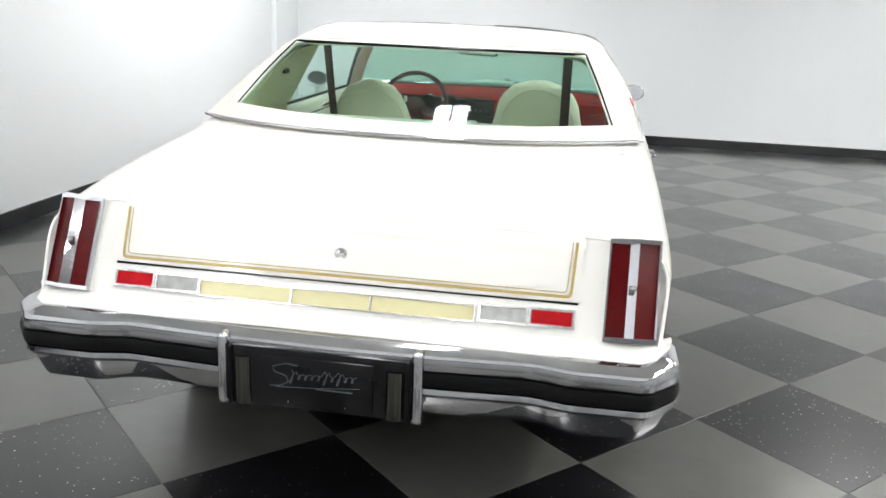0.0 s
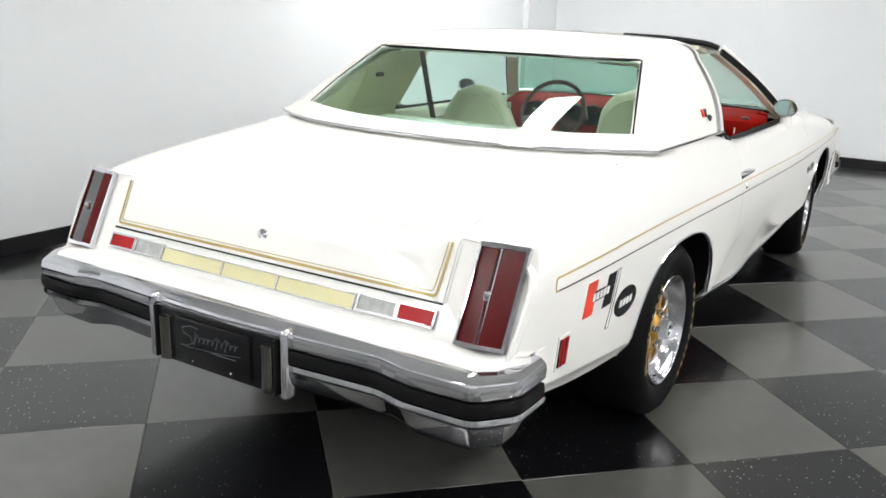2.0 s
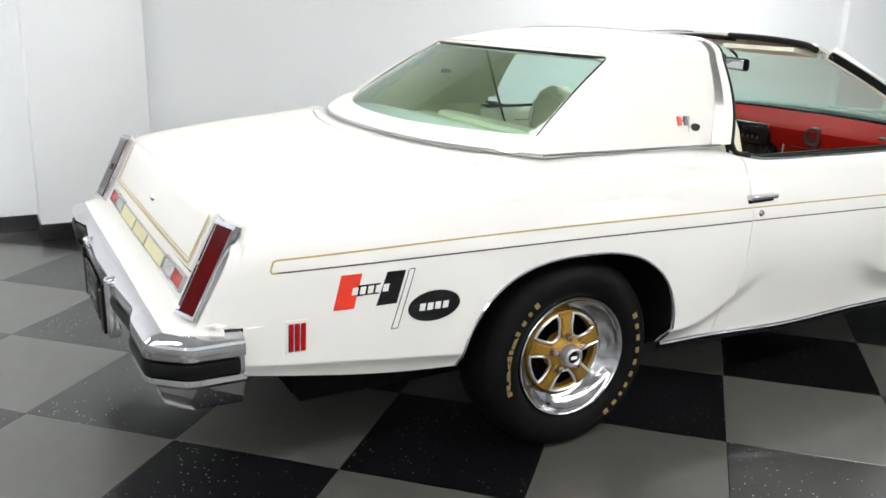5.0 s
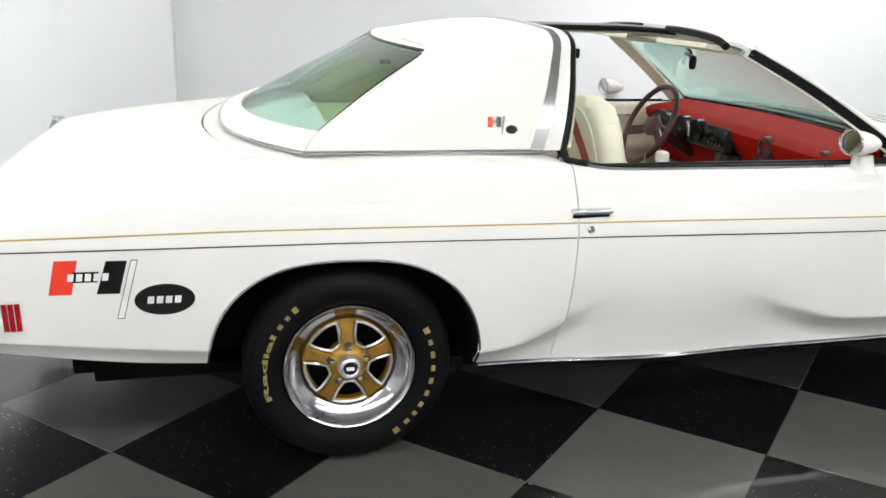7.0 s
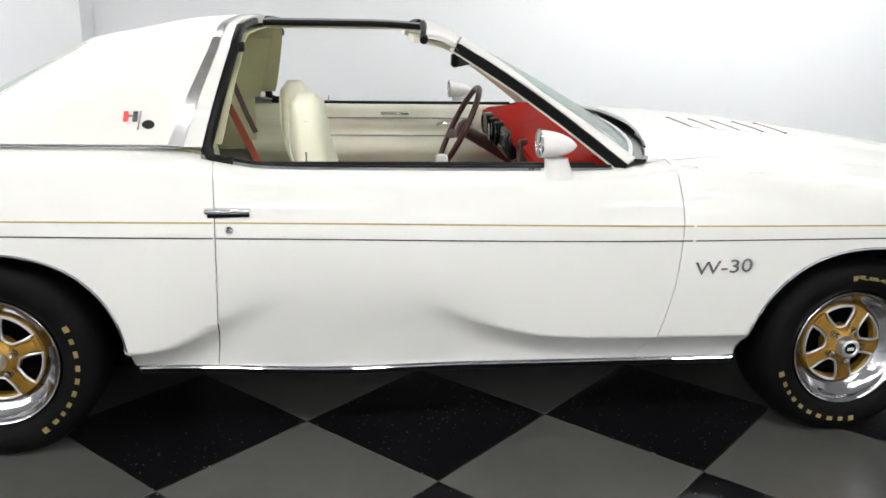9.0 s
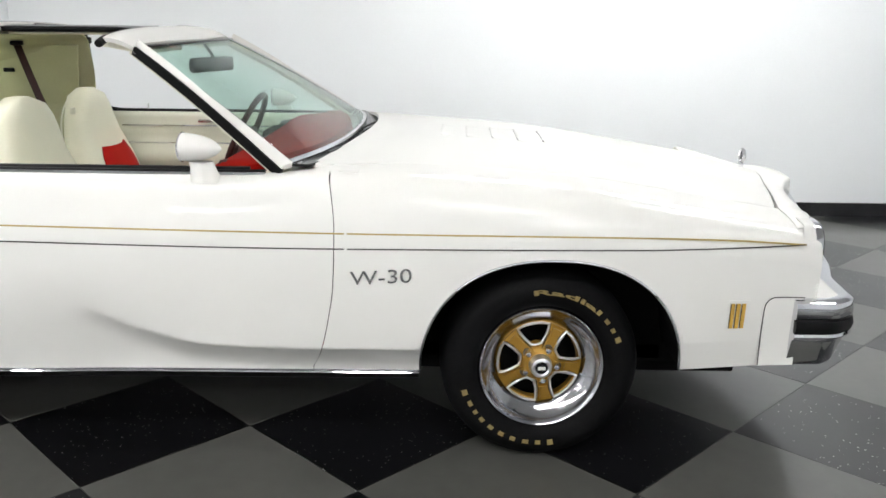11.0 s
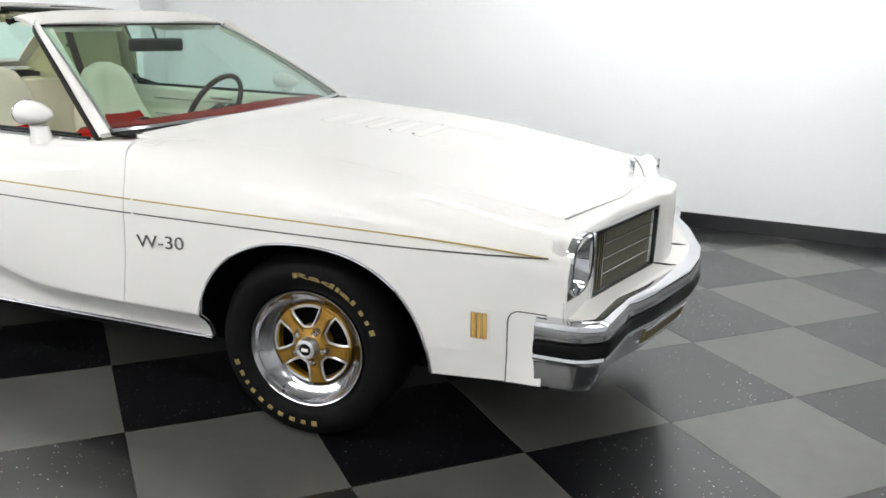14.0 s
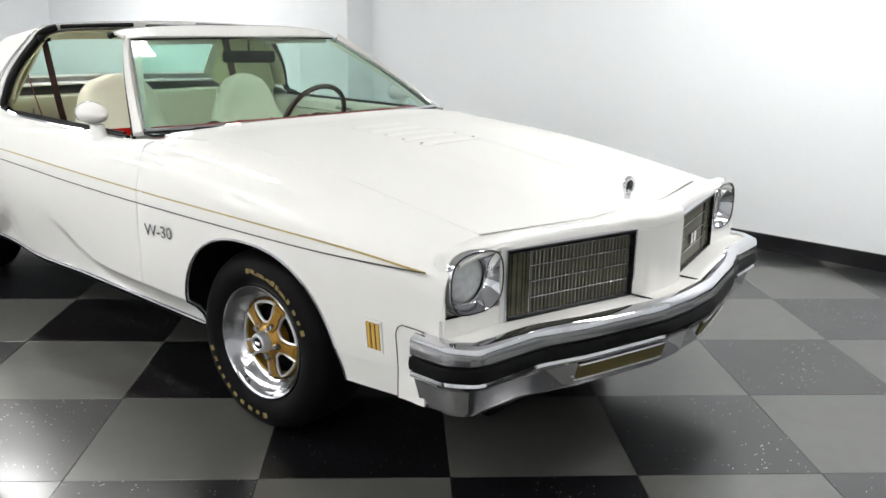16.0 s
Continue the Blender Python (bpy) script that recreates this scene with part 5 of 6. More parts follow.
    m = part("door_mirror", mir, PAINT, door, "white bullet-shaped door mirror", loc=(0.912, 1.752, 1.034) if sx > 0 else (-0.955, 1.640, 1.024))
    foot = np.array([[(-sx * 0.004 * h + (0.026 + 0.012 * h * h) * math.cos(a), 0.01 + 0.012 * h + (0.038 + 0.016 * h * h) * math.sin(a), -0.045 - 0.062 * h) for a in np.linspace(0, math.tau, 19)] for h in np.linspace(0, 1, 6)])
    part("mirror_foot", sheet(foot, 0.003, (0, 0, -0.08)), PAINT, m)
    part("mirror_ring", tube([(0.060 * math.cos(a), -0.045, 0.043 * math.sin(a)) for a in np.linspace(0, math.tau, 33)[:-1]], 0.003, closed=True, n=6), CHROME, m, "thin chrome rim")
    glass_ob = part("mirror_glass", lathe([(0.0, 0.0), (0.0, 1.0)], 32), CHROME, m, "round mirror glass")
    glass_ob.matrix_basis = Matrix.Translation((0, -0.038, 0)) @ Matrix.Rotation(radians(-4 if sx > 0 else 11), 4, "X") @ Matrix.Rotation(-math.pi / 2, 4, "Z") @ Matrix.Diagonal((1, 0.057, 0.0405, 1))

# ---- wheels ----
curve = bpy.data.curves.new("letters", "FONT")
curve.body, curve.size, curve.extrude, curve.offset, curve.resolution_u = "Radial", 0.024, 0.001, 0.0006, 3
tob = bpy.data.objects.new("letters", curve)
scene.collection.objects.link(tob)
WORD = bpy.data.meshes.new_from_object(tob.evaluated_get(bpy.context.evaluated_depsgraph_get()))
bpy.data.objects.remove(tob)
WORD.materials.clear()
short = [1.3, 1, 1, 0.9, 1, 0.7, 0.4, 1, 0.8, 1]
long = [1, 0.9, 1.1, 1, 1, 1, 0.9, 0.7, 1, 1]
WORD_W = max(v.co.x for v in WORD.vertices)


def arc_word(start, end):
    """The word on the tyre's side, along an arc."""
    me = WORD.copy()
    for v in me.vertices:
        u, h, d = v.co
        a, r = start + (end - start) * u / WORD_W, 0.267 + h
        v.co = (0.0248 + 0.002 * (1 - ((r - 0.277) / 0.02) ** 2) + d, r * math.cos(a), r * math.sin(a))
    return me


def wheel(name_angle, text_at):
    """A wheel whose axis is x, outward; name_angle turns the spokes, text_at: (start, end) angles of sidewall bars."""
    rim = part("wheel", lathe([(-0.02, 0.224), (0.006, 0.220), (0.012, 0.214), (0.007, 0.207), (-0.004, 0.202), (-0.020, 0.190), (-0.036, 0.171), (-0.046, 0.156), (-0.056, 0.150), (-0.062, 0.148), (-0.15, 0.147)]), RIM, None, "chrome-ringed gold five-spoke wheel")
    part("tyre", lathe([(-0.012, 0.212), (0.008, 0.224), (0.022, 0.25), (0.026, 0.28), (0.018, 0.308), (-0.004, 0.330), (-0.028, 0.342), (-0.11, 0.345), (-0.19, 0.342), (-0.215, 0.330), (-0.235, 0.308), (-0.245, 0.28), (-0.235, 0.25), (-0.215, 0.212)], 64), TYRE, rim, "black radial tyre with gold raised lettering bars")
    part("brake_drum", lathe([(-0.13, 0.0), (-0.13, 0.147), (-0.2, 0.147)]), DARK, rim, "dark brake drum")
    part("hub_plate", lathe([(-0.012, 0.0), (-0.014, 0.046), (-0.026, 0.062), (-0.046, 0.070), (-0.07, 0.070)]), GOLD, rim, "gold hub")
    part("disc_edge", lathe([(-0.075, 0.136), (-0.048, 0.137), (-0.046, 0.142), (-0.050, 0.151)]), GOLD, rim, "gold disc edge")
    for k in range(5):
        a = name_angle + k * math.tau / 5
        ca, sa = math.cos(a), math.sin(a)
        put = lambda r, t, w, ca=ca, sa=sa: (w - 0.052 + 0.024 * (1 - step(0.05, 0.11, r)), r * ca - t * sa, r * sa + t * ca)
        part("spoke", prism([(0.03, -0.020), (0.075, -0.018), (0.11, -0.019), (0.146, -0.027), (0.146, 0.027), (0.11, 0.019), (0.075, 0.018), (0.03, 0.020)], 0.014, put), GOLD, rim)
        part("spoke_rib", prism([(0.088, -0.013), (0.134, -0.017), (0.134, 0.017), (0.088, 0.013)], 0.007, lambda r, t, w: put(r, t, w + 0.012)), GOLD, rim)
        part("spoke_hollow", prism([(0.097, -0.005), (0.126, -0.007), (0.126, 0.007), (0.097, 0.005)], 0.002, lambda r, t, w: put(r, t, w + 0.018)), BLACKLINE, rim, "dark slot in the spoke")
        b = a + math.pi / 5
        cb, sb = math.cos(b), math.sin(b)
        win = [(0.070, -0.018), (0.067, 0.0), (0.070, 0.018), (0.094, 0.037), (0.116, 0.049), (0.133, 0.055), (0.142, 0.032), (0.145, 0.0), (0.142, -0.032), (0.133, -0.055), (0.116, -0.049), (0.094, -0.037)]
        part("window_edge", tube([(-0.036 - 0.004 * (r > 0.12), r * cb - t * sb, r * sb + t * cb) for r, t in win], 0.0052, closed=True, n=8), SILVER, rim, "bright window edge")
        nut = part("lug_nut", lathe([(0.022, 0.0), (0.020, 0.009), (0.012, 0.0122), (-0.004, 0.0132)], 6), CHROME, rim)
        nut.location = (-0.024, 0.058 * ca, 0.058 * sa)
        part("nut_washer", lathe([(-0.022, 0.0132), (-0.021, 0.0175), (-0.03, 0.0185)], 16), BLACKLINE, rim, "dark nut recess", loc=(0.0, 0.058 * ca, 0.058 * sa))
    cap = part("hub_cap", lathe([(0.016, 0.0), (0.016, 0.022), (0.021, 0.027), (0.018, 0.035), (0.0, 0.039), (-0.02, 0.041)], 32), SILVER, rim, "bright hub cap")
    part("cap_centre", lathe([(0.0185, 0.0), (0.0175, 0.021), (0.016, 0.022)], 24), BLACK, rim, "black cap centre")
    part("cap_mark", boxes(((0.018, -0.013, -0.006), (0.0195, 0.013, 0.006), 0.001)), WHITEMARK, rim)
    part("valve", tube([(0.0, 0.185 * math.cos(4.2), 0.185 * math.sin(4.2)), (0.012, 0.180 * math.cos(4.2), 0.180 * math.sin(4.2))], 0.004, n=6), RUBBER, rim)
    for start, end, widths in text_at:
        total = sum(widths)
        a = start
        for i, w in enumerate(widths):
            da = (end - start) * w / total
            if widths is short and i < 6:
                if i == 0:
                    part("tyre_word", arc_word(start, start + (end - start) * 5.9 / total), LETTER, rim, "raised gold word on the tyre")
            elif w > 0.55:
                r0, r1 = 0.267, 0.267 + (0.019 if i in (0, len(widths) - 1) else 0.014)
                aa, bb = a + da * 0.22, a + da * 0.66
                cc = (aa + bb) / 2
                part("lettering_bar", prism([(aa, r0), (cc, r0), (bb, r0), (bb, r1), (cc, r1), (aa, r1)], 0.0018, lambda t, r, d: (0.0238 + 0.002 * (1 - ((r - 0.277) / 0.02) ** 2) + d, r * math.cos(t), r * math.sin(t))), LETTER, rim)
            a += da
    return rim


D = math.radians
for sx in (1, -1):
    for yc, spin, texts in ((0.0, D(92), ((D(200), D(124), short), (D(30), D(-62), long))), (2.845, D(64), ((D(99), D(17), short), (D(282), D(192), long)))):
        w = wheel(spin, texts)
        w.parent = car
        size, steer = (0.95, 4) if yc > 1 else (0.98, 0)
        w.matrix_basis = pose(sx * (0.893 if yc > 1 else 0.920), yc - 0.014, 0.340 * size, 0, 0, steer + (0 if sx > 0 else 180)) @ Matrix.Diagonal((1, size, size, 1))

# ---- the cabin ----
part("cabin_floor", boxes(((-0.78, 0.46, 0.33), (0.78, 2.12, 0.36))), CARPET, car, "red cabin carpet")
part("firewall", boxes(((-0.78, 2.10, 0.33), (0.78, 2.13, 0.94))), DARK, car, "dark firewall")
part("rear_bulkhead", boxes(((-0.80, -0.02, 0.33), (0.80, 0.02, 0.955))), DARK, car, "dark bulkhead behind the rear seat")
shelf = part("parcel_shelf", sheet(np.array([[(x, y, 0.962) for y in np.linspace(-0.02, 0.30, 4)] for x in np.linspace(-0.78, 0.78, 9)]), 0.02, (0, 0, 0.5)), LINING, car, "olive-cream parcel shelf")

# rear bench
rings = []
for z, y, d, hw in ((0.40, 0.52, 0.05, 0.60), (0.60, 0.45, 0.09, 0.60), (0.74, 0.39, 0.10, 0.66), (0.85, 0.36, 0.10, 0.70), (0.945, 0.325, 0.08, 0.68), (0.98, 0.315, 0.045, 0.64)):
    rings.append([(u, y + v, z) for u, v in oval(28, hw, d, 5)])
part("rear_backrest", loft(rings), SEAT, car, "cream vinyl rear bench backrest")
rings = []
for y, zt in ((0.50, 0.62), (0.62, 0.66), (0.85, 0.65), (0.93, 0.60)):
    rings.append([(u, y, zt - 0.13 + v) for u, v in oval(28, 0.70, 0.12, 5)])
part("rear_cushion", loft(rings), SEAT, car, "cream vinyl rear bench cushion")


lean = spline((0, 1.15), (0.4, 1.06), (0.7, 1.0), (1.0, 0.985))


def bucket(x, dy=0.0, dz=0.0, broad=1.0):
    """A high-back bucket seat with its headrest formed in, and a red centre panel."""
    rings = []
    for t in np.linspace(0, 1, 16):
        z = 0.50 + 0.645 * t - (0.012 if t > 0.99 else 0)
        y = float(lean(t))
        hw = float(spline((0, 0.25), (0.45, 0.262), (0.60, 0.232), (0.69, 0.202), (0.83, 0.165), (0.92, 0.122), (0.97, 0.085), (1.0, 0.04))(t)) * (1 + (broad - 1) * float(step(0.55, 0.9, t)))
        hd = float(spline((0, 0.08), (0.5, 0.077), (0.8, 0.066), (0.95, 0.056), (1.0, 0.03))(t))
        rings.append([(x + u, y + v, z) for u, v in oval(28, hw, hd, 3.4)])
    rings = [[(p, q + dy, r + dz) for p, q, r in ring] for ring in rings]
    s = part("front_seat", loft(rings), SEAT, car, "white vinyl high-back bucket seat")
    rings = []
    for y, hw, hz in ((1.10, 0.235, 0.07), (1.2, 0.25, 0.085), (1.45, 0.255, 0.085), (1.56, 0.245, 0.075), (1.60, 0.225, 0.045)):
        rings.append([(x + u, y, 0.525 + v) for u, v in oval(28, hw, hz, 4)])
    part("seat_cushion", loft(rings), SEAT, s, "white vinyl cushion")
    ins = []
    for t in np.linspace(0.12, 0.58, 14):
        z, y = 0.50 + 0.645 * t, float(lean(t))
        hd = float(spline((0, 0.08), (0.5, 0.075), (0.8, 0.062))(t))
        hw = float(spline((0.1, 0.17), (0.42, 0.165), (0.52, 0.15), (0.58, 0.12))(t))
        ins.append([(x + u, y + hd + 0.014 - 0.022 * (abs(u) / hw) ** 4 + dy, z + dz) for u in np.linspace(-hw, hw, 11)])
    part("seat_insert", sheet(np.array(ins), 0.012, (x, 1.0, 0.8)), RED, s, "red centre panel")
    part("seat_piping", tube([(x + u * 0.20, float(lean(t)) - 0.06 + dy, 0.50 + 0.645 * t + dz) for u, t in [(math.cos(a) * 0.95, 0.62 + 0.30 * math.sin(a)) for a in np.linspace(0.0, math.pi, 15)]], 0.004, n=6), TRIMW, s, "sewn piping")
    sg = part("seat_badge", boxes(((x + 0.168, 0.985 + dy, 1.03 + dz), (x + 0.182, 1.005 + dy, 1.06 + dz), 0.003)), TRIMW, s, "small stitched crest")
    part("seat_base", boxes(((x - 0.2, 1.15, 0.36), (x + 0.2, 1.5, 0.46), 0.02)), CARPET, s)
    part("seat_hinge", boxes(((x - 0.262, 1.12, 0.54), (x - 0.25, 1.2, 0.62), 0.01)), CHROME, s, "chrome seat hinge")


bucket(0.41, -0.03, 0.0, 1.2)
bucket(-0.43, -0.14, -0.03)

# dash: a padded red roll, end to end, with dark pods
prof = [(2.10, 0.945), (2.09, 0.984), (2.03, 0.981), (1.95, 0.973), (1.86, 0.966), (1.79, 0.957), (1.76, 0.940), (1.765, 0.91), (1.80, 0.86), (1.84, 0.76), (1.90, 0.68), (2.05, 0.66)]
rings = []
for x in np.linspace(-0.78, 0.78, 33):
    k = 1 - 0.35 * max(0, (abs(x) - 0.70) / 0.10) ** 2
    rings.append([(x, 2.06 - (2.06 - y) * 1.03 * k - (0.02 + 0.13 * float(step(1.9, 2.05, y))) * (abs(x) / 0.8) ** 2.2, 0.66 + (z - 0.66) * (0.9 + 0.1 * k)) for y, z in prof])
dash = part("dashboard", loft(rings), DASHRED, car, "dark red padded dashboard with dark instruments")
for x, w, z, h in ((-0.52, 0.10, 0.905, 0.045), (-0.30, 0.05, 0.905, 0.048), (-0.17, 0.05, 0.905, 0.048)):
    q = lathe([(0.0, 0.0), (0.0, h), (0.006, h + 0.004), (-0.03, h + 0.006)], 28)
    ob = part("instrument_pod", q, BLACK, dash, "dark round instrument", loc=(x, 1.730, z))
    ob.matrix_basis = Matrix.Translation((x, 1.730, z)) @ Matrix.Rotation(-math.pi / 2, 4, "Z") @ Matrix.Diagonal((1, w / h, 1, 1))
part("instrument_panel", boxes(((-0.64, 1.736, 0.835), (0.10, 1.786, 0.945), 0.02, 3)), BLACK, dash, "black instrument panel")
part("radio", boxes(((-0.06, 1.730, 0.86), (0.09, 1.756, 0.93), 0.006)), BLACK, dash, "black radio and heater panel")
for k in range(4):
    part("knob", boxes(((-0.045 + 0.032 * k, 1.721, 0.87), (-0.030 + 0.032 * k, 1.733, 0.885), 0.003)), SHADECHROME, dash)
for x in (0.36, 0.70):
    v = part("air_vent", lathe([(-0.004, 0.0), (-0.002, 0.028), (0.010, 0.034), (0.006, 0.046), (-0.02, 0.050)], 28), MAROON, dash, "round dark air vent")
    v.matrix_basis = Matrix.Translation((x, 1.748 + 0.02 * (x > 0.5), 0.915)) @ Matrix.Rotation(-math.pi / 2, 4, "Z")
part("dash_vent", boxes(((-0.05, 1.90, 0.961), (0.06, 1.925, 0.967), 0.002)), BLACK, dash, "dark defroster slot")
part("glovebox_edge", boxes(((0.22, 1.781, 0.852), (0.62, 1.786, 0.856))), MAROON, dash)
part("lower_dash", boxes(((-0.10, 1.786, 0.45), (0.12, 1.986, 0.86), 0.03)), BLACK, dash, "black centre stack")

# steering wheel and column
sw = Matrix.Translation((-0.36, 1.588, 0.908)) @ Matrix.Rotation(radians(-26), 4, "X")
circ = [sw @ Vector((0.195 * math.cos(a), 0, 0.195 * math.sin(a))) for a in np.linspace(0, math.tau, 49)[:-1]]
wheel_ob = part("steering_wheel", tube(circ, 0.0135, closed=True, n=10), MAROON, car, "thin-rimmed dark maroon steering wheel")
for a in (radians(-20), radians(200)):
    part("wheel_spoke", strap([sw @ Vector((0.03 * math.cos(a), 0.03, 0.03 * math.sin(a))), sw @ Vector((0.11 * math.cos(a), 0.018, 0.11 * math.sin(a))), sw @ Vector((0.185 * math.cos(a), 0.0, 0.185 * math.sin(a)))], 0.045, 0.012, sw.to_3x3() @ Vector((0, 0, 1))), MAROON, wheel_ob)
hub = bmesh.new()
ball(hub, (0, 0.02, 0), (0.065, 0.03, 0.05))
hb = part("horn_pad", hub, MAROON, wheel_ob, "maroon horn pad")
hb.matrix_basis = sw
part("steering_column", tube([sw @ Vector((0, 0.03, 0)), sw @ Vector((0, 0.28, -0.02))], 0.030, n=14), MAROON, car, "maroon steering column")
part("column_lever", tube([sw @ Vector((-0.03, 0.08, 0)), sw @ Vector((-0.16, 0.06, 0.04))], 0.006, n=6), CHROME, car, "chrome column lever")

# console with shifter and keys
con = part("console", boxes(((-0.12, 1.10, 0.36), (0.12, 1.85, 0.58), 0.03)), BLACK, car, "black console with chrome shifter")
part("shifter", tube([(0.0, 1.50, 0.58), (0.01, 1.49, 0.74), (0.01, 1.48, 0.80)], [0.009, 0.008, 0.008], n=8), CHROME, con, "chrome shift lever")
part("shift_knob", boxes(((-0.018, 1.455, 0.79), (0.038, 1.505, 0.845), 0.014, 3)), WHITEMARK, con, "white shift knob")
part("armrest", boxes(((-0.10, 1.10, 0.575), (0.10, 1.38, 0.66), 0.03, 3)), SEAT, con, "white padded console lid")
keys = bmesh.new()
for k in range(3):
    box(keys, (-0.212 + 0.009 * k, 1.70, 0.90 - 0.012 * k), (-0.190 + 0.006 * k, 1.707, 0.945 - 0.018 * k), 0.004)
part("key_bunch", keys, CHROME, car, "small bunch of keys in the ignition")

# inner door panels
for s in (-1, 1):
    rows = []
    for y in np.linspace(0.60, 1.98, 18):
        rows.append([(s * x, y, z) for x, z in ((0.862, 0.954), (0.835, 0.950), (0.825, 0.925), (0.822, 0.88), (0.812, 0.86), (0.82, 0.845), (0.82, 0.79), (0.79, 0.77), (0.79, 0.70), (0.82, 0.68), (0.82, 0.42))])
    trim = part("door_panel", sheet(np.array(rows), 0.012, (s * 2, 1.2, 0.7)), TRIMW, car, "cream padded door panel with chrome strips")
    part("belt_seal", tube([(s * 0.864, y, 0.960) for y in np.linspace(0.70, 1.90, 8)], 0.008, n=6), RUBBER, trim, "black window seal")
    for z in (0.888, 0.800):
        part("trim_strip", tube([(s * 0.818, y, z) for y in np.linspace(0.85, 1.70, 6)], 0.004, n=6), CHROME, trim, "thin chrome strip")
    part("inner_handle", boxes(((min(s * 0.80, s * 0.815), 1.24, 0.905), (max(s * 0.80, s * 0.815), 1.38, 0.920), 0.004)), DULL, trim, "chrome inner handle")
    part("window_crank", tube([(s * 0.80, 1.52, 0.855), (s * 0.785, 1.55, 0.87), (s * 0.78, 1.60, 0.862)], 0.008, n=6), CHROME, trim, "chrome window crank")
    part("lock_pin", tube([(s * 0.845, 0.98, 0.965), (s * 0.845, 0.98, 0.995)], 0.003, n=6), CHROME, trim)
    part("quarter_trim", sheet(np.array([[(s * 0.80, y, z) for z in (0.73, 0.86, 0.99)] for y in (0.02, 0.3, 0.62)]), 0.01, (s * 2, 0.3, 0.7)), LINING, car, "olive-cream rear side panel")
    part("panel_strip", tube([(s * 0.792, y, 0.876) for y in (0.05, 0.2, 0.40)], 0.0035, n=6), CHROME, car, "thin chrome strip on the rear side panel")
    part("sail_trim", sheet(np.array([[(s * (0.79 - 0.46 * (z - 1.0)), y0 + (0.65 + 0.28 * (z - 1.0) - y0) * v, z) for v in (0, 0.5, 1)] for z, y0 in ((0.99, -0.08), (1.1, 0.10), (1.2, 0.24), (1.28, 0.34))]), 0.01, (s * 2, 0.3, 1.1)), LINING, car, "olive-cream pillar lining")
    part("coat_hook", boxes(((min(s * 0.70, s * 0.73), 0.335, 1.152), (max(s * 0.70, s * 0.73), 0.385, 1.172), 0.004)), RUBBER, car, "dark coat hook")
    # shoulder belt: webbing coloured dark for backlight from the roof down behind the seat, red webbing below
    part("shoulder_belt", strap([(s * 0.555, 0.49, 1.290), (s * 0.555, 0.525, 1.18), (s * 0.555, 0.565, 1.06), (s * 0.555, 0.61, 0.94), (s * 0.555, 0.65, 0.85)], 0.042, 0.004, (0.9, 0.35 * s, 0)), SHADEBELT, car, "red webbing shoulder belt, coloured dark as if backlit")
    part("belt_anchor", boxes(((s * 0.555 - 0.03, 0.47, 1.284), (s * 0.555 + 0.03, 0.51, 1.304), 0.006)), RUBBER, car)
    if s > 0:
        part("lap_belt", strap([(s * 0.755, 0.735, 1.13), (s * 0.75, 0.78, 1.03), (s * 0.742, 0.83, 0.92), (s * 0.70, 0.90, 0.72)], 0.024, 0.004, (0.3, 0.9, 0.2)), REDBELT, car, "red webbing seat belt")

# inside mirror
im = part("inside_mirror", boxes(((-0.13, -0.015, -0.029), (0.13, 0.015, 0.029), 0.014, 3)), RUBBER, car, "dark inside mirror")
im.matrix_basis = pose(0.015, 1.56, 1.236, 0, 0, -22)
part("mirror_glass", boxes(((-0.12, -0.019, -0.022), (0.12, -0.014, 0.022), 0.002)), CHROME, im, "mirror glass")
part("mirror_stem", tube([(0.0, 0.012, 0.01), (0.0, 0.0, 0.04), (-0.01, -0.04, 0.075)], 0.006, n=8), RUBBER, im)

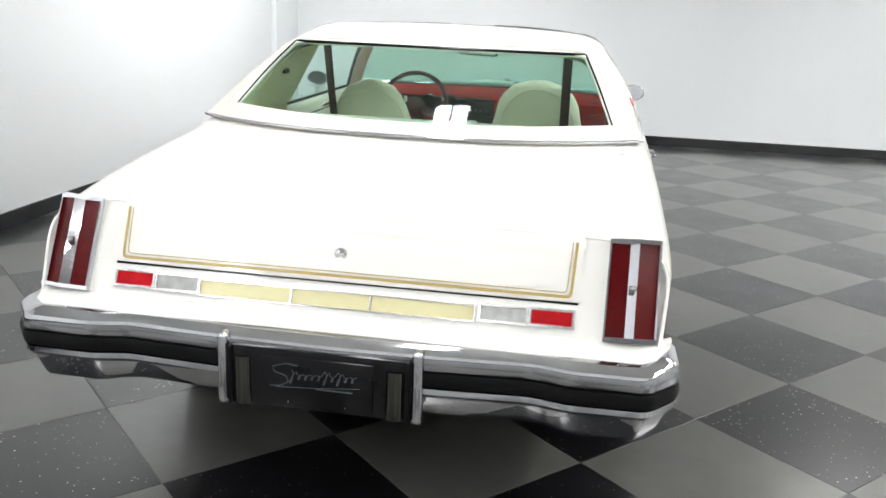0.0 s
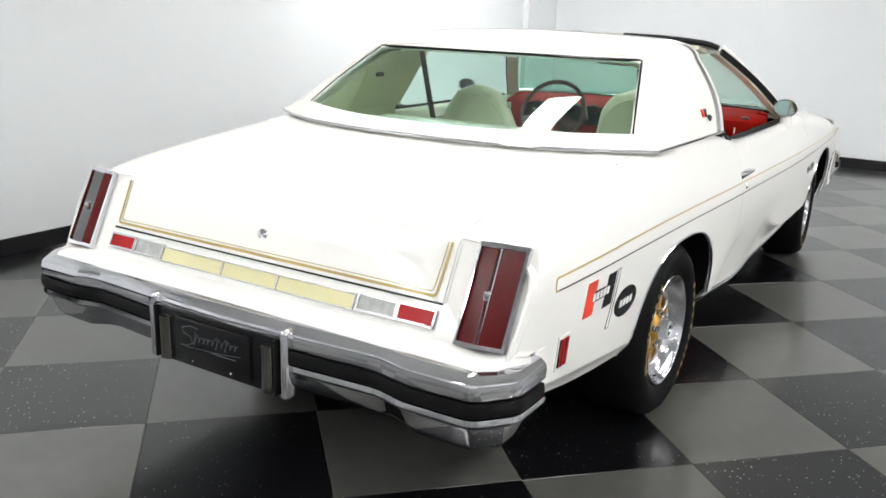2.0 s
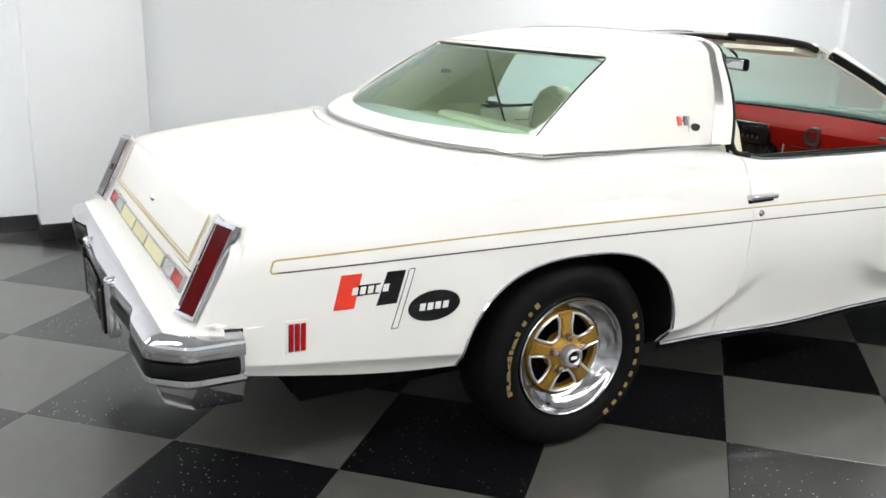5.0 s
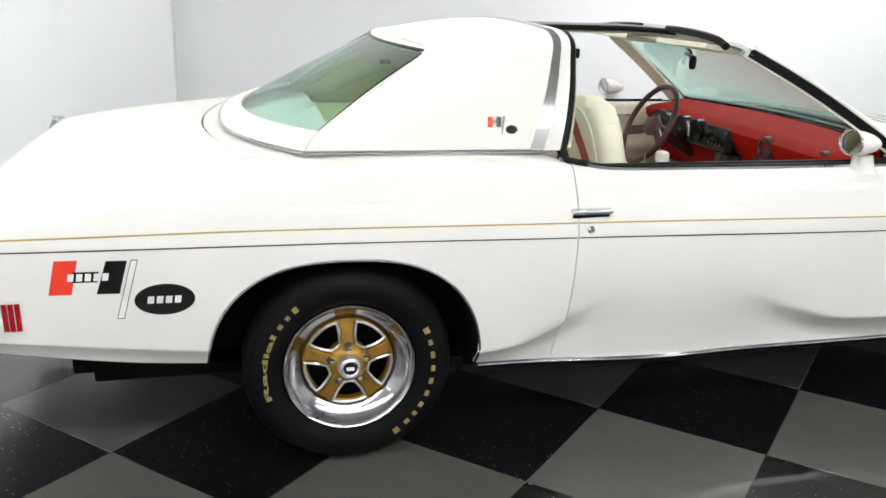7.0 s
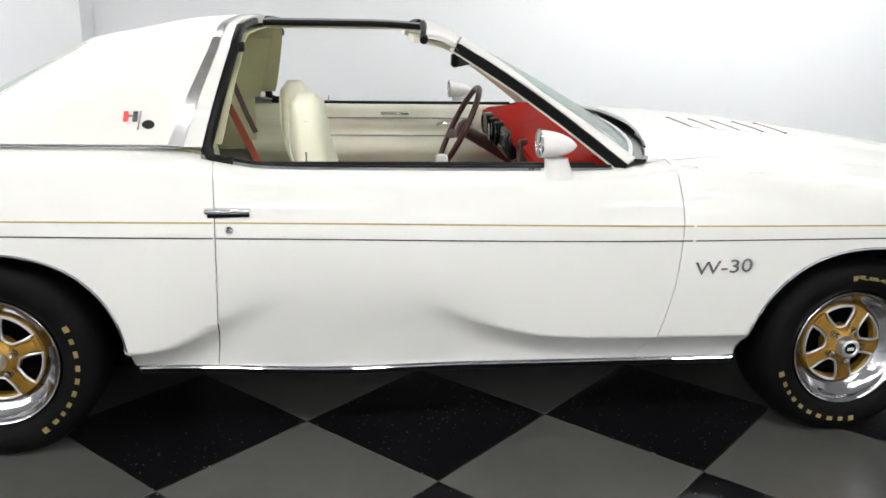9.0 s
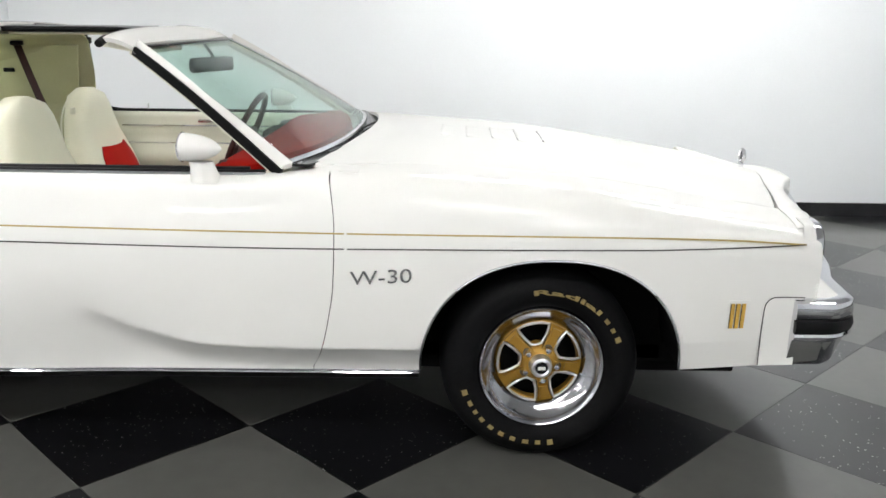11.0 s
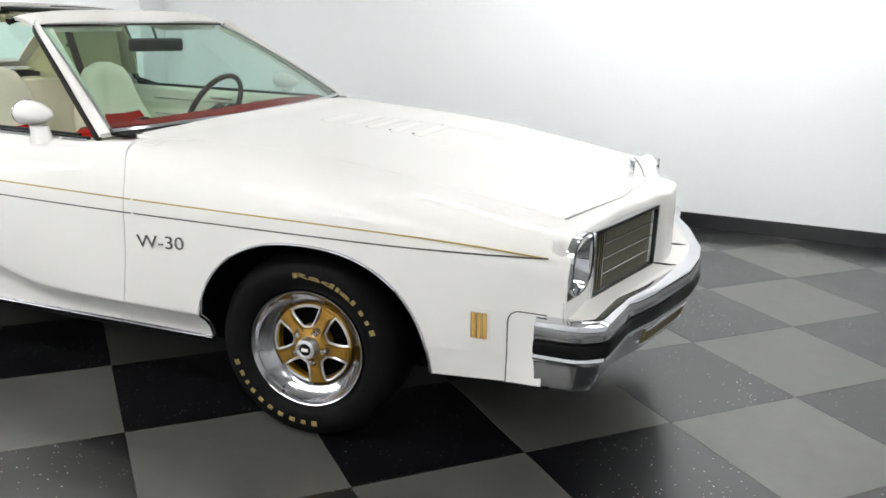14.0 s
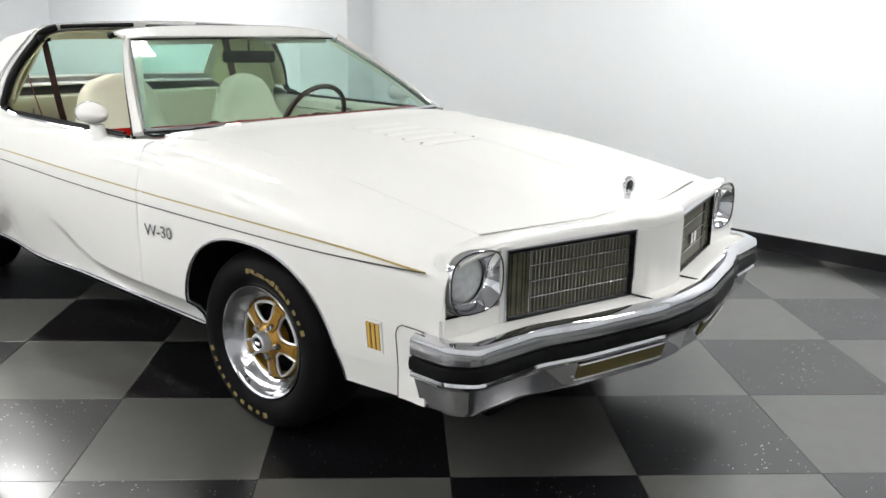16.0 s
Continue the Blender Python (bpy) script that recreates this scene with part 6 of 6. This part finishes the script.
# ---- floor tiles, last ----
def tile_mesh(name, mat):
    s = DIAG * math.sqrt(2) / 2 - 0.0007
    bm = bmesh.new()
    box(bm, (-s, -s, -0.006), (s, s, 0.0), 0.0008, 1)
    me = bpy.data.meshes.new(name)
    bm.to_mesh(me)
    bm.free()
    me.materials.append(mat)
    return me


TILES = {0: tile_mesh("grey_floor_tile", LIGHT_TILE), 1: tile_mesh("black_floor_tile", DARK_TILE)}
GX, GY, LAY = 1.142, 0.52, radians(0.6)


def laid(x, y):
    """The tiles lie a little out of line with the car."""
    u, v = x - 1.142, y - 1.8
    return 1.142 + u * math.cos(LAY) - v * math.sin(LAY), 1.8 + u * math.sin(LAY) + v * math.cos(LAY)


spots = []
for i in range(-14, 20):
    for j in range(-24, 22):
        x, y = laid(GX + DIAG * i, GY + DIAG * j)
        if (i + j) % 2 and WALL_X - DIAG < x < X1 + DIAG and Y0 - DIAG < y < WALL_Y + DIAG:
            near = abs(x - 0.4) / 3.4 + abs(y - 1.4) / 5.0
            if not (WALL_X + DIAG < x < X1 - DIAG and Y0 + DIAG < y < WALL_Y - DIAG):
                near += 100  # cut along the wall
            spots.append((near, x, y, i % 2))
spots.sort()
for _, x, y, dark in spots[:300]:
    t = new("floor_tile", TILES[dark])
    t.parent = floor
    t.matrix_basis = pose(x, y, 0, 0, 0, 45.6)
for dark in (0, 1):
    rest = bmesh.new()
    s = DIAG - 0.001
    for _, x, y, k in spots[300:]:
        if k == dark:
            rest.faces.new([rest.verts.new((x + a * s, y + b * s, 0)) for a, b in ((-1, 0), (0, -1), (1, 0), (0, 1))])
    for at, out in (((WALL_X - 0.02, 0, 0), (-1, 0, 0)), ((X1 + 0.02, 0, 0), (1, 0, 0)), ((0, Y0 - 0.02, 0), (0, -1, 0)), ((0, WALL_Y + 0.02, 0), (0, 1, 0))):
        bmesh.ops.bisect_plane(rest, geom=rest.verts[:] + rest.edges[:] + rest.faces[:], plane_co=at, plane_no=out, clear_outer=True)
    ob = part("floor_tile_field", rest, (LIGHT_TILE, DARK_TILE)[dark], floor, smooth=False)
    ob["kind"] = "stuff"
